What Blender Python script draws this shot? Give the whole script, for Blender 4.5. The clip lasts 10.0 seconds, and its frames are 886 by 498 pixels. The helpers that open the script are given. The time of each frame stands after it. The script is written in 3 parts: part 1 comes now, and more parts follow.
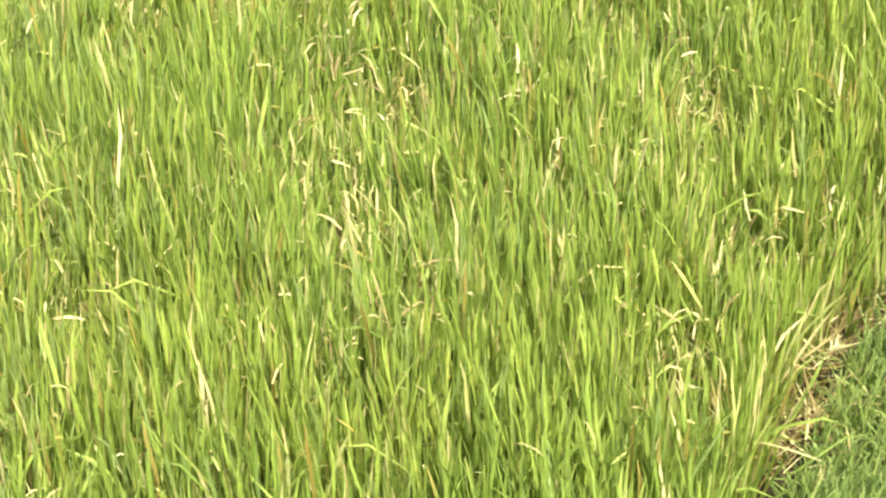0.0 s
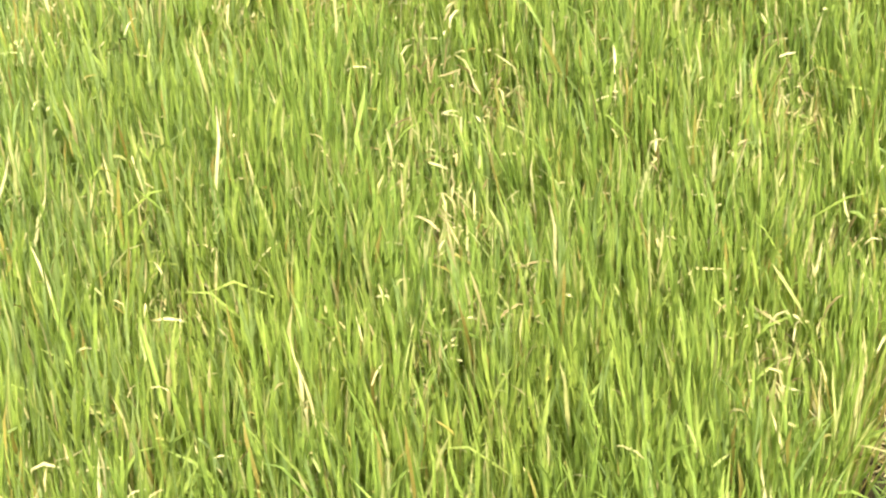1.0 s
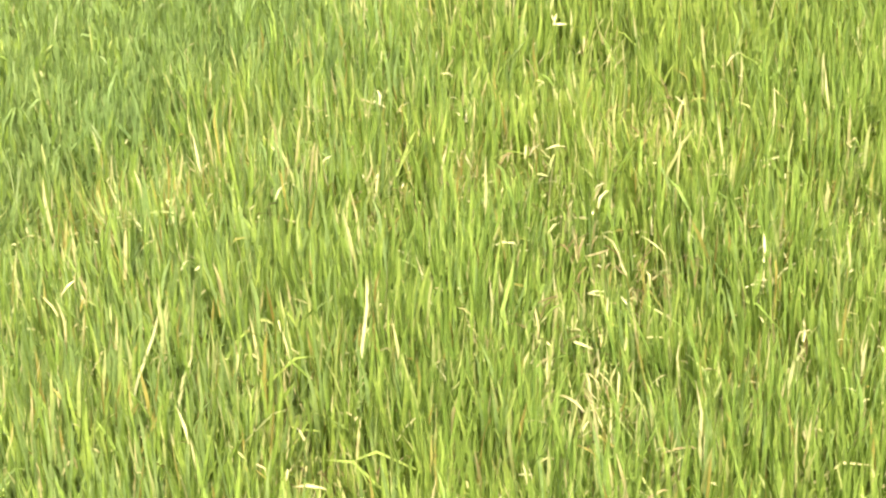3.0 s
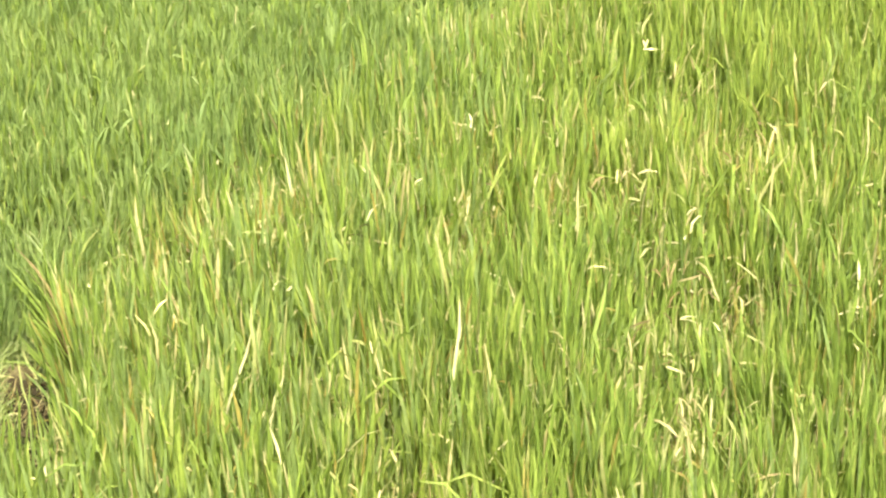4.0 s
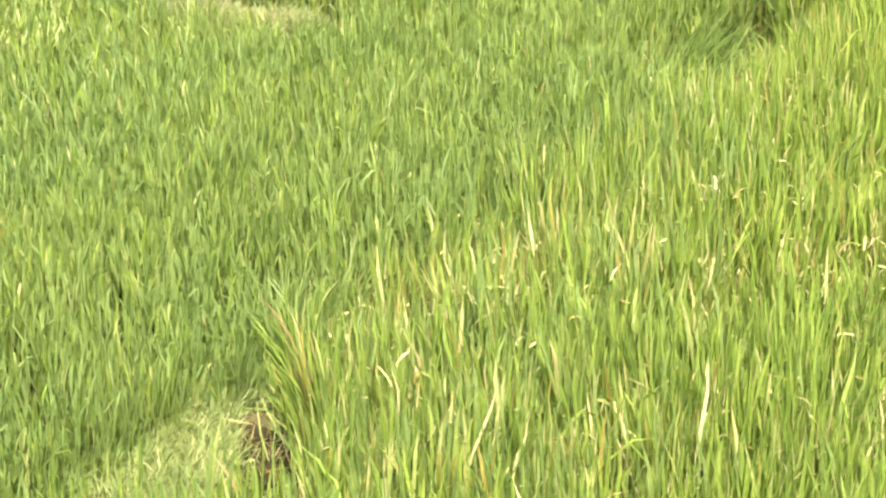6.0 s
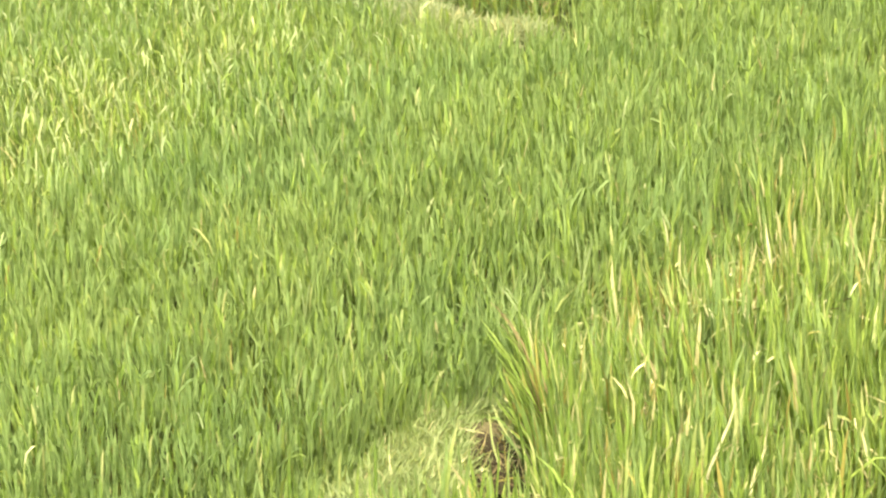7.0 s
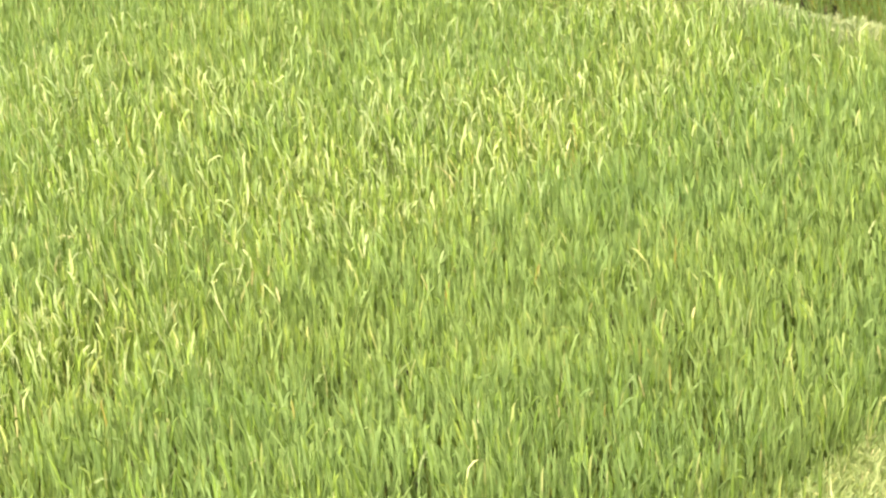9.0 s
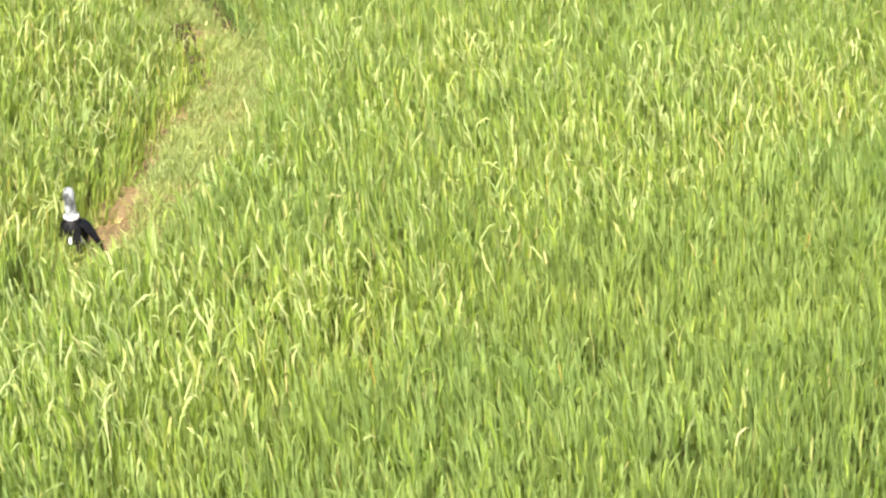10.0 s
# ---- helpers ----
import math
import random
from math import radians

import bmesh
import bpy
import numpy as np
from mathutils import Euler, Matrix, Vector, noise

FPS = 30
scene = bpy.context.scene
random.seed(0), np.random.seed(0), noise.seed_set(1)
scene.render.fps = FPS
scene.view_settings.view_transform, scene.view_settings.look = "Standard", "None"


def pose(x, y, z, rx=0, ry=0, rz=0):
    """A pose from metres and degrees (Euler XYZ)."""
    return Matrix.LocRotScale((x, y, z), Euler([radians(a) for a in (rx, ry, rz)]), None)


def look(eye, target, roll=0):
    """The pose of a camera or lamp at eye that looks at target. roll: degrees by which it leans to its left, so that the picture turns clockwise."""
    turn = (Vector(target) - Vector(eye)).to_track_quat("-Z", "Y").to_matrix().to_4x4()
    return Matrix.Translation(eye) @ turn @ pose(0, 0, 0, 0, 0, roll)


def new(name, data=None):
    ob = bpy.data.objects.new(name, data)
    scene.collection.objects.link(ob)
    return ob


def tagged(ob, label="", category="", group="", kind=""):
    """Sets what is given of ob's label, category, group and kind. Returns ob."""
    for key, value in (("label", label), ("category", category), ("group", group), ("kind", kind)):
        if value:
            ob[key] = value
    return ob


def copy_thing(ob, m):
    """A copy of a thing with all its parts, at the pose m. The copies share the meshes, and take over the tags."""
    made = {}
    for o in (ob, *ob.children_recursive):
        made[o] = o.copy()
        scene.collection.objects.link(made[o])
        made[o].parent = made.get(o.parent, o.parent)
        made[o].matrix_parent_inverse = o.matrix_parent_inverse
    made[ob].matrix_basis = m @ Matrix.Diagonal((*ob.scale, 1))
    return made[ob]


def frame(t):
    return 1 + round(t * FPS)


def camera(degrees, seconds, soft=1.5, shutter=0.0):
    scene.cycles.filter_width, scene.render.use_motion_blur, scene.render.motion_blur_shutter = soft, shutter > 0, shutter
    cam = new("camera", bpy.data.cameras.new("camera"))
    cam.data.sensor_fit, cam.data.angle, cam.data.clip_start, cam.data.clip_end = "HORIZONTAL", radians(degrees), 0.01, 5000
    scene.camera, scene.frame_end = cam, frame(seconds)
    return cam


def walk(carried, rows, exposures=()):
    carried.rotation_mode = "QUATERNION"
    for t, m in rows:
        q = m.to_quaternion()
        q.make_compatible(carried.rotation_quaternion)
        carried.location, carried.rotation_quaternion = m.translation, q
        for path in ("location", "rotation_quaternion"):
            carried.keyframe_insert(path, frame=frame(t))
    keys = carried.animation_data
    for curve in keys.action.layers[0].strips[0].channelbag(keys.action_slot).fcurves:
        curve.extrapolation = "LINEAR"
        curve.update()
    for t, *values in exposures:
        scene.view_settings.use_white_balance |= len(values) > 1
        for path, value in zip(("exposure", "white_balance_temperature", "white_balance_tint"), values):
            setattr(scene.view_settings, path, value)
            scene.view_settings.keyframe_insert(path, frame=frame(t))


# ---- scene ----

# camera: seconds, eye (x, y, z), yaw to the left, pitch up, roll
cam = camera(20.0, 10.0, soft=2.38)
PATH = [
    (0.0, 0.001, 0.000, 4.100, 0.00, -28.00, -0.00),
    (0.2, -0.007, -0.000, 4.098, 0.55, -28.02, -0.01),
    (0.5, -0.018, -0.001, 4.095, 1.21, -27.89, -0.30),
    (0.8, -0.028, 0.003, 4.098, 1.44, -27.91, -0.36),
    (1.0, -0.035, 0.006, 4.100, 2.22, -27.96, -1.05),
    (1.2, -0.046, 0.010, 4.103, 2.41, -27.75, -0.90),
    (1.5, -0.063, 0.016, 4.107, 2.07, -26.60, -0.30),
    (1.8, -0.079, 0.019, 4.110, 2.10, -25.50, 0.34),
    (2.0, -0.090, 0.021, 4.112, 2.54, -25.16, 0.43),
    (2.2, -0.100, 0.021, 4.110, 3.01, -24.79, 0.26),
    (2.5, -0.116, 0.021, 4.108, 3.88, -24.43, 0.29),
    (2.7, -0.128, 0.021, 4.106, 4.38, -24.26, 0.44),
    (3.8, -0.189, 0.024, 4.081, 6.56, -23.48, 0.53),
    (4.0, -0.203, 0.025, 4.075, 6.91, -23.37, 0.50),
    (4.2, -0.220, 0.030, 4.070, 7.29, -23.10, 0.67),
    (4.5, -0.246, 0.038, 4.062, 8.24, -22.99, 0.61),
    (4.8, -0.268, 0.041, 4.053, 8.84, -22.79, 0.74),
    (5.0, -0.282, 0.043, 4.047, 9.24, -22.55, 0.80),
    (5.2, -0.296, 0.043, 4.040, 9.74, -22.46, 0.66),
    (6.3, -0.386, 0.080, 4.004, 13.36, -21.76, 0.20),
    (6.5, -0.404, 0.086, 3.992, 14.56, -21.74, -0.20),
    (6.8, -0.436, 0.095, 3.975, 15.83, -21.72, -0.35),
    (7.0, -0.458, 0.101, 3.963, 17.06, -21.55, -0.29),
    (7.2, -0.472, 0.106, 3.952, 18.32, -21.18, -0.45),
    (7.5, -0.494, 0.114, 3.935, 19.97, -20.56, -0.48),
    (7.8, -0.511, 0.117, 3.928, 21.42, -20.66, -1.03),
    (8.0, -0.523, 0.119, 3.924, 22.35, -20.49, -1.39),
    (8.2, -0.528, 0.117, 3.920, 23.34, -20.44, -1.93),
    (8.5, -0.536, 0.114, 3.915, 24.54, -20.32, -2.37),
    (8.8, -0.547, 0.107, 3.908, 25.94, -20.36, -2.76),
    (9.0, -0.555, 0.102, 3.904, 27.13, -20.53, -3.23),
    (9.2, -0.569, 0.098, 3.900, 28.30, -20.89, -3.55),
    (9.5, -0.591, 0.092, 3.894, 30.42, -20.88, -4.36),
    (9.8, -0.611, 0.086, 3.884, 31.86, -21.05, -3.81),
    (10.0, -0.625, 0.082, 3.878, 33.23, -20.85, -4.16),
]


def aim(x, y, z, yaw, pitch, roll):
    a, b = radians(yaw), radians(pitch)
    way = Vector((-math.sin(a) * math.cos(b), math.cos(a) * math.cos(b), math.sin(b)))
    return look((x, y, z), Vector((x, y, z)) + way, roll)


walk(cam, [(t, aim(*row)) for t, *row in PATH])

# ---- daylight ----
SUN_ELEVATION, SUN_AZIMUTH = 52.0, 160.0        # azimuth clockwise from +y
world = bpy.data.worlds.new("world")
scene.world = world
world.use_nodes = True
wn = world.node_tree.nodes
sky = wn.new("ShaderNodeTexSky")
sky.sky_type, sky.sun_disc = "NISHITA", False
sky.sun_elevation, sky.sun_rotation = radians(SUN_ELEVATION), radians(SUN_AZIMUTH)
sky.air_density, sky.dust_density = 1.0, 8.0
wn["Background"].inputs["Strength"].default_value = 0.108
world.node_tree.links.new(sky.outputs[0], wn["Background"].inputs["Color"])
sun_data = bpy.data.lights.new("sun", "SUN")
sun_data.energy, sun_data.angle, sun_data.color = 3.2, radians(0.6), (1.0, 0.95, 0.86)
sun = new("sun", sun_data)
se, sa = radians(SUN_ELEVATION), radians(SUN_AZIMUTH)
sun.matrix_world = look((math.sin(sa) * math.cos(se) * 40, math.cos(sa) * math.cos(se) * 40, math.sin(se) * 40), (0, 0, 0))
scene.view_settings.exposure = 1.92


# ---- materials ----
def node(tree, kind, **inputs):
    n = tree.nodes.new(kind)
    for key, value in inputs.items():
        n.inputs[key].default_value = value
    return n


def ramp(tree, fac, stops):
    n = tree.nodes.new("ShaderNodeValToRGB")
    while len(n.color_ramp.elements) < len(stops):
        n.color_ramp.elements.new(0.5)
    for e, (at, c) in zip(n.color_ramp.elements, stops):
        e.position, e.color = at, (*c, 1)
    tree.links.new(fac, n.inputs["Fac"])
    return n.outputs["Color"]


def mixed(tree, fac, a, b, mode="MIX"):
    n = tree.nodes.new("ShaderNodeMix")
    n.data_type, n.blend_type = "RGBA", mode
    for value, slot in ((fac, 0), (a, 6), (b, 7)):
        if isinstance(value, (int, float)):
            n.inputs[slot].default_value = value
        elif isinstance(value, tuple):
            n.inputs[slot].default_value = (*value, 1)
        else:
            tree.links.new(value, n.inputs[slot])
    return n.outputs[2]


def scaled(tree, value, lo, hi, to_lo=0.0, to_hi=1.0):
    n = tree.nodes.new("ShaderNodeMapRange")
    for key, v in (("From Min", lo), ("From Max", hi), ("To Min", to_lo), ("To Max", to_hi)):
        n.inputs[key].default_value = v
    tree.links.new(value, n.inputs["Value"])
    return n.outputs[0]


def start_material(name):
    m = bpy.data.materials.new(name)
    m.use_nodes = True
    return m, m.node_tree, m.node_tree.nodes["Principled BSDF"]


def leaf_material(name, stops, tip, tip_share, through_light, rough=0.40, keeled=False):
    """A thin leaf: its colour differs blade by blade, drifts over the field, and turns at the tip."""
    m, tree, skin = start_material(name)
    geo, coord = tree.nodes.new("ShaderNodeNewGeometry"), tree.nodes.new("ShaderNodeTexCoord")
    base = ramp(tree, geo.outputs["Random Per Island"], stops)
    patch = node(tree, "ShaderNodeTexNoise", Scale=1.1, Detail=3.0, Roughness=0.6)
    tree.links.new(coord.outputs["Object"], patch.inputs["Vector"])
    drift = ramp(tree, patch.outputs["Fac"], [(0.3, (0.90, 0.95, 0.98)), (0.7, (1.10, 1.05, 0.98))])
    base = mixed(tree, 1.0, base, drift, "MULTIPLY")
    streak = node(tree, "ShaderNodeTexNoise", Scale=45.0, Detail=2.0)
    tree.links.new(coord.outputs["Object"], streak.inputs["Vector"])
    base = mixed(tree, 1.0, base, ramp(tree, streak.outputs["Fac"], [(0.3, (0.8, 0.82, 0.8)), (0.7, (1.15, 1.12, 1.1))]), "MULTIPLY")
    sep = tree.nodes.new("ShaderNodeSeparateXYZ")
    tree.links.new(coord.outputs["UV"], sep.inputs[0])
    base = mixed(tree, scaled(tree, sep.outputs["Y"], 0.72, 1.0, 0.0, tip_share), base, tip)
    # the blade is folded along a pale midrib
    off = tree.nodes.new("ShaderNodeMath")
    off.operation = "SUBTRACT"
    tree.links.new(sep.outputs["X"], off.inputs[0])
    off.inputs[1].default_value = 0.5
    fold = tree.nodes.new("ShaderNodeMath")
    fold.operation = "ABSOLUTE"
    tree.links.new(off.outputs[0], fold.inputs[0])
    base = mixed(tree, 1.0, base, ramp(tree, fold.outputs[0], [(0.0, (1.12, 1.10, 1.12)), (0.16, (1.03, 1.03, 1.02)), (0.5, (0.90, 0.91, 0.86))]), "MULTIPLY")
    keel = node(tree, "ShaderNodeBump", Strength=0.55, Distance=0.005 if keeled else 0.001)
    tree.links.new(fold.outputs[0], keel.inputs["Height"])
    tree.links.new(keel.outputs["Normal"], skin.inputs["Normal"])
    tree.links.new(base, skin.inputs["Base Color"])
    skin.inputs["Roughness"].default_value = rough
    skin.inputs["Specular IOR Level"].default_value = 0.2
    glow = tree.nodes.new("ShaderNodeBsdfTranslucent")
    tree.links.new(keel.outputs["Normal"], glow.inputs["Normal"])
    tree.links.new(mixed(tree, 1.0, base, (1.25, 1.25, 0.45), "MULTIPLY"), glow.inputs["Color"])
    blend = node(tree, "ShaderNodeMixShader", Fac=through_light)
    tree.links.new(skin.outputs[0], blend.inputs[1])
    tree.links.new(glow.outputs[0], blend.inputs[2])
    tree.links.new(blend.outputs[0], tree.nodes["Material Output"].inputs["Surface"])
    return m


def soil_material(name, dark, light, green=None):
    """Damp clay with clods, cracks of shade from real bump, and litter; far off it turns to green growth."""
    m, tree, skin = start_material(name)
    coord = tree.nodes.new("ShaderNodeTexCoord")
    big = node(tree, "ShaderNodeTexNoise", Scale=3.0, Detail=6.0, Roughness=0.65)
    fine = node(tree, "ShaderNodeTexNoise", Scale=38.0, Detail=6.0, Roughness=0.7)
    for n in (big, fine):
        tree.links.new(coord.outputs["Object"], n.inputs["Vector"])
    base = ramp(tree, big.outputs["Fac"], [(0.3, dark), (0.7, light)])
    base = mixed(tree, 1.0, base, ramp(tree, fine.outputs["Fac"], [(0.3, (0.65, 0.62, 0.6)), (0.7, (1.3, 1.3, 1.3))]), "MULTIPLY")
    if green:
        cover = ramp(tree, fine.outputs["Fac"], [(0.3, tuple(0.6 * c for c in green)), (0.7, tuple(1.3 * c for c in green))])
        reach = node(tree, "ShaderNodeVectorMath")
        reach.operation = "DISTANCE"
        tree.links.new(coord.outputs["Object"], reach.inputs[0])
        reach.inputs[1].default_value = (-3.5, 9.5, 0.0)
        base = mixed(tree, scaled(tree, reach.outputs["Value"], 6.4, 8.2), base, cover)
    tree.links.new(base, skin.inputs["Base Color"])
    skin.inputs["Roughness"].default_value = 0.95
    skin.inputs["Specular IOR Level"].default_value = 0.1
    bump = node(tree, "ShaderNodeBump", Strength=0.7, Distance=0.02)
    tree.links.new(fine.outputs["Fac"], bump.inputs["Height"])
    tree.links.new(bump.outputs["Normal"], skin.inputs["Normal"])
    return m


LEAF = leaf_material("rice_leaf", [(0.0, (0.098, 0.148, 0.024)), (0.3, (0.155, 0.228, 0.040)), (0.6, (0.190, 0.268, 0.048)), (0.85, (0.224, 0.298, 0.056)), (1.0, (0.272, 0.334, 0.076))], (0.29, 0.33, 0.10), 0.2, 0.38, 0.5, True)
FRESH = leaf_material("fresh_rice_leaf", [(0.0, (0.154, 0.214, 0.063)), (0.3, (0.189, 0.262, 0.081)), (0.8, (0.214, 0.292, 0.093)), (1.0, (0.252, 0.320, 0.110))], (0.25, 0.31, 0.11), 0.2, 0.52, 0.6)
YELLOW = leaf_material("yellowing_leaf", [(0.0, (0.255, 0.312, 0.082)), (0.5, (0.305, 0.342, 0.108)), (1.0, (0.365, 0.372, 0.150))], (0.41, 0.37, 0.17), 0.5, 0.40, 0.55)
STRAW = leaf_material("dry_straw", [(0.0, (0.24, 0.215, 0.085)), (0.5, (0.38, 0.350, 0.150)), (1.0, (0.52, 0.480, 0.250))], (0.45, 0.40, 0.19), 0.5, 0.25, 0.6)
RUST = leaf_material("rusty_leaf", [(0.0, (0.17, 0.140, 0.030)), (0.6, (0.24, 0.210, 0.048)), (1.0, (0.32, 0.298, 0.082))], (0.28, 0.235, 0.07), 0.6, 0.35, 0.65)
CREAM = leaf_material("withered_cream_leaf", [(0.0, (0.29, 0.240, 0.105)), (0.5, (0.46, 0.412, 0.205)), (1.0, (0.60, 0.555, 0.320))], (0.36, 0.30, 0.13), 0.4, 0.22, 0.6)
DEAD = leaf_material("brown_dead_leaf", [(0.0, (0.105, 0.074, 0.028)), (0.6, (0.19, 0.146, 0.060)), (1.0, (0.30, 0.250, 0.115))], (0.26, 0.205, 0.085), 0.5, 0.2, 0.65)
STEM = leaf_material("rice_stem", [(0.0, (0.13, 0.18, 0.028)), (0.7, (0.19, 0.235, 0.038)), (1.0, (0.25, 0.225, 0.055))], (0.18, 0.25, 0.035), 0.6, 0.30, 0.6)
EAR = leaf_material("green_rice_ear", [(0.0, (0.215, 0.278, 0.098)), (0.6, (0.255, 0.310, 0.122)), (1.0, (0.315, 0.345, 0.160))], (0.31, 0.33, 0.15), 0.5, 0.3, 0.75)
GRASS = leaf_material("bund_grass_blade", [(0.0, (0.130, 0.200, 0.040)), (0.5, (0.180, 0.255, 0.055)), (1.0, (0.26, 0.33, 0.09))], (0.31, 0.36, 0.14), 0.5, 0.4)
MEADOW = leaf_material("footpath_grass_blade", [(0.0, (0.182, 0.245, 0.080)), (0.5, (0.242, 0.302, 0.112)), (1.0, (0.320, 0.360, 0.155))], (0.32, 0.34, 0.15), 0.4, 0.40, 0.6)
PALE = leaf_material("pale_bank_grass_blade", [(0.0, (0.175, 0.225, 0.085)), (0.5, (0.250, 0.295, 0.135)), (1.0, (0.33, 0.360, 0.190))], (0.38, 0.38, 0.20), 0.4, 0.35, 0.6)
# leaf green with the shade of gaps and overhangs put into the colour
SHADED_LEAF = leaf_material("shade_dark_leaf", [(0.0, (0.060, 0.105, 0.022)), (0.6, (0.092, 0.150, 0.032)), (1.0, (0.145, 0.210, 0.048))], (0.16, 0.22, 0.05), 0.3, 0.35, 0.5)
SOIL = soil_material("paddy_mud", (0.030, 0.023, 0.012), (0.075, 0.056, 0.028), (0.050, 0.075, 0.018))
CLAY = soil_material("bund_clay", (0.070, 0.062, 0.026), (0.15, 0.130, 0.058))
# dark damp mud, deepened further to carry the shade along the footpath edges
MUD_AND_SHADE = soil_material("damp_mud_and_shade", (0.022, 0.018, 0.008), (0.062, 0.050, 0.022))
LUSH = leaf_material("lush_grass_blade", [(0.0, (0.060, 0.100, 0.018)), (0.5, (0.125, 0.190, 0.040)), (1.0, (0.205, 0.272, 0.072))], (0.24, 0.29, 0.12), 0.4, 0.4, 0.6)
PATH_CLAY = soil_material("path_clay", (0.085, 0.060, 0.028), (0.205, 0.150, 0.076))


# ---- building blocks ----
def link_mesh(name, verts, corners, sizes, mats, slots, uvs=None, smooth=True):
    """One mesh object from flat arrays: places, corner indices, corners a face, and the material slot of each face."""
    me = bpy.data.meshes.new(name)
    me.vertices.add(len(verts))
    me.vertices.foreach_set("co", np.ascontiguousarray(verts, np.float32).ravel())
    me.loops.add(len(corners))
    me.loops.foreach_set("vertex_index", np.ascontiguousarray(corners, np.int32))
    me.polygons.add(len(sizes))
    me.polygons.foreach_set("loop_start", np.concatenate([[0], np.cumsum(sizes)[:-1]]).astype(np.int32))
    me.polygons.foreach_set("material_index", np.ascontiguousarray(slots, np.int32))
    me.polygons.foreach_set("use_smooth", np.full(len(sizes), smooth))
    for m in mats:
        me.materials.append(m)
    if uvs is not None:
        me.uv_layers.new(name="along").data.foreach_set("uv", np.ascontiguousarray(uvs, np.float32)[corners].ravel())
    me.update(calc_edges=True)
    me.validate()
    return new(name, me)


RINGS = np.array([0.0, 0.42, 0.80, 1.0])


def ribbons(base, length, width, azimuth, tilt, bend, twist, belly=0.35, wavy=0.05):
    """Tapered blades that rise from base, lean by tilt towards azimuth and curve over by bend (radians). Places (n, 7, 3)."""
    n = len(base)
    out = np.zeros((n, 7, 3))
    flat = np.stack([np.cos(azimuth), np.sin(azimuth), np.zeros(n)], -1)
    side = np.stack([-np.sin(azimuth), np.cos(azimuth), np.zeros(n)], -1)
    at = base.copy()
    up = np.array([0.0, 0.0, 1.0])
    for k, s in enumerate(RINGS):
        if k:
            mid = (s + RINGS[k - 1]) / 2
            lean = tilt + bend * mid ** 1.6
            at = at + (flat * np.sin(lean)[:, None] + up * np.cos(lean)[:, None]) * (length * (s - RINGS[k - 1]))[:, None]
        lean = tilt + bend * s ** 1.6
        face = flat * np.cos(lean)[:, None] - up * np.sin(lean)[:, None]
        turn = twist * (0.4 + s)
        across = side * np.cos(turn)[:, None] + face * np.sin(turn)[:, None]
        sway = (wavy * s * length * np.sin(97.0 * base[:, 0] + 61.0 * base[:, 1] + 4.5 * s))[:, None]
        if k == 3:
            out[:, 6] = at + side * sway
        else:
            w = width * (0.5 + 0.5 * min(1.0, s / belly)) * (1 - max(0.0, s - belly) ** 1.5 * 1.15)
            out[:, 2 * k] = at + side * sway - across * w[:, None] / 2
            out[:, 2 * k + 1] = at + side * sway + across * w[:, None] / 2
    return out


PATTERN = np.array([0, 1, 3, 2, 2, 3, 5, 4, 4, 5, 6])
PATTERN_SIZES = np.array([4, 4, 3])
UV = np.array([(u, v) for v in RINGS[:3] for u in (0.0, 1.0)] + [(0.5, 1.0)])


def link_ribbons(name, batches, mats, label, category, kind="stuff"):
    """Joins batches of (places, slots) into one object."""
    verts = np.concatenate([b[0] for b in batches])
    slots = np.concatenate([b[1] for b in batches])
    n = len(verts)
    corners = (PATTERN[None] + 7 * np.arange(n)[:, None]).ravel()
    ob = link_mesh(name, verts.reshape(-1, 3), corners, np.tile(PATTERN_SIZES, n), mats, np.repeat(slots, 3), np.tile(UV, (n, 1)))
    return tagged(ob, label, category, kind=kind)


def inside(x, y, poly):
    hit = np.zeros(len(x), bool)
    for (x0, y0), (x1, y1) in zip(poly, poly[1:] + poly[:1]):
        if y0 != y1:
            hit ^= ((y0 > y) != (y1 > y)) & (x < (x1 - x0) * (y - y0) / (y1 - y0) + x0)
    return hit


def distance(x, y, line):
    """The distance to a polyline, and how far along it."""
    best, along, run = np.full(len(x), 1e9), np.zeros(len(x)), 0.0
    for (x0, y0), (x1, y1) in zip(line, line[1:]):
        dx, dy = x1 - x0, y1 - y0
        size = math.hypot(dx, dy)
        s = np.clip(((x - x0) * dx + (y - y0) * dy) / size ** 2, 0, 1)
        d = np.hypot(x - x0 - s * dx, y - y0 - s * dy)
        near = d < best
        best[near], along[near] = d[near], run + s[near] * size
        run += size
    return best, along


def waves(x, y, seed, scale=1.0):
    """A smooth uneven field from -1 to 1."""
    r = np.random.default_rng(seed)
    total = np.zeros(len(x))
    for k in range(7):
        a, f, p = r.uniform(0, 6.28), r.uniform(0.8, 3.4) * scale, r.uniform(0, 6.28)
        total += np.sin((x * math.cos(a) + y * math.sin(a)) * f + p)
    return total / 3.5


def scatter(poly, spacing, r):
    xs, ys = [p[0] for p in poly], [p[1] for p in poly]
    gx, gy = np.meshgrid(np.arange(min(xs), max(xs), spacing), np.arange(min(ys), max(ys), spacing))
    x = gx.ravel() + r.uniform(-0.45, 0.45, gx.size) * spacing
    y = gy.ravel() + r.uniform(-0.45, 0.45, gx.size) * spacing
    keep = inside(x, y, poly)
    return x[keep], y[keep]


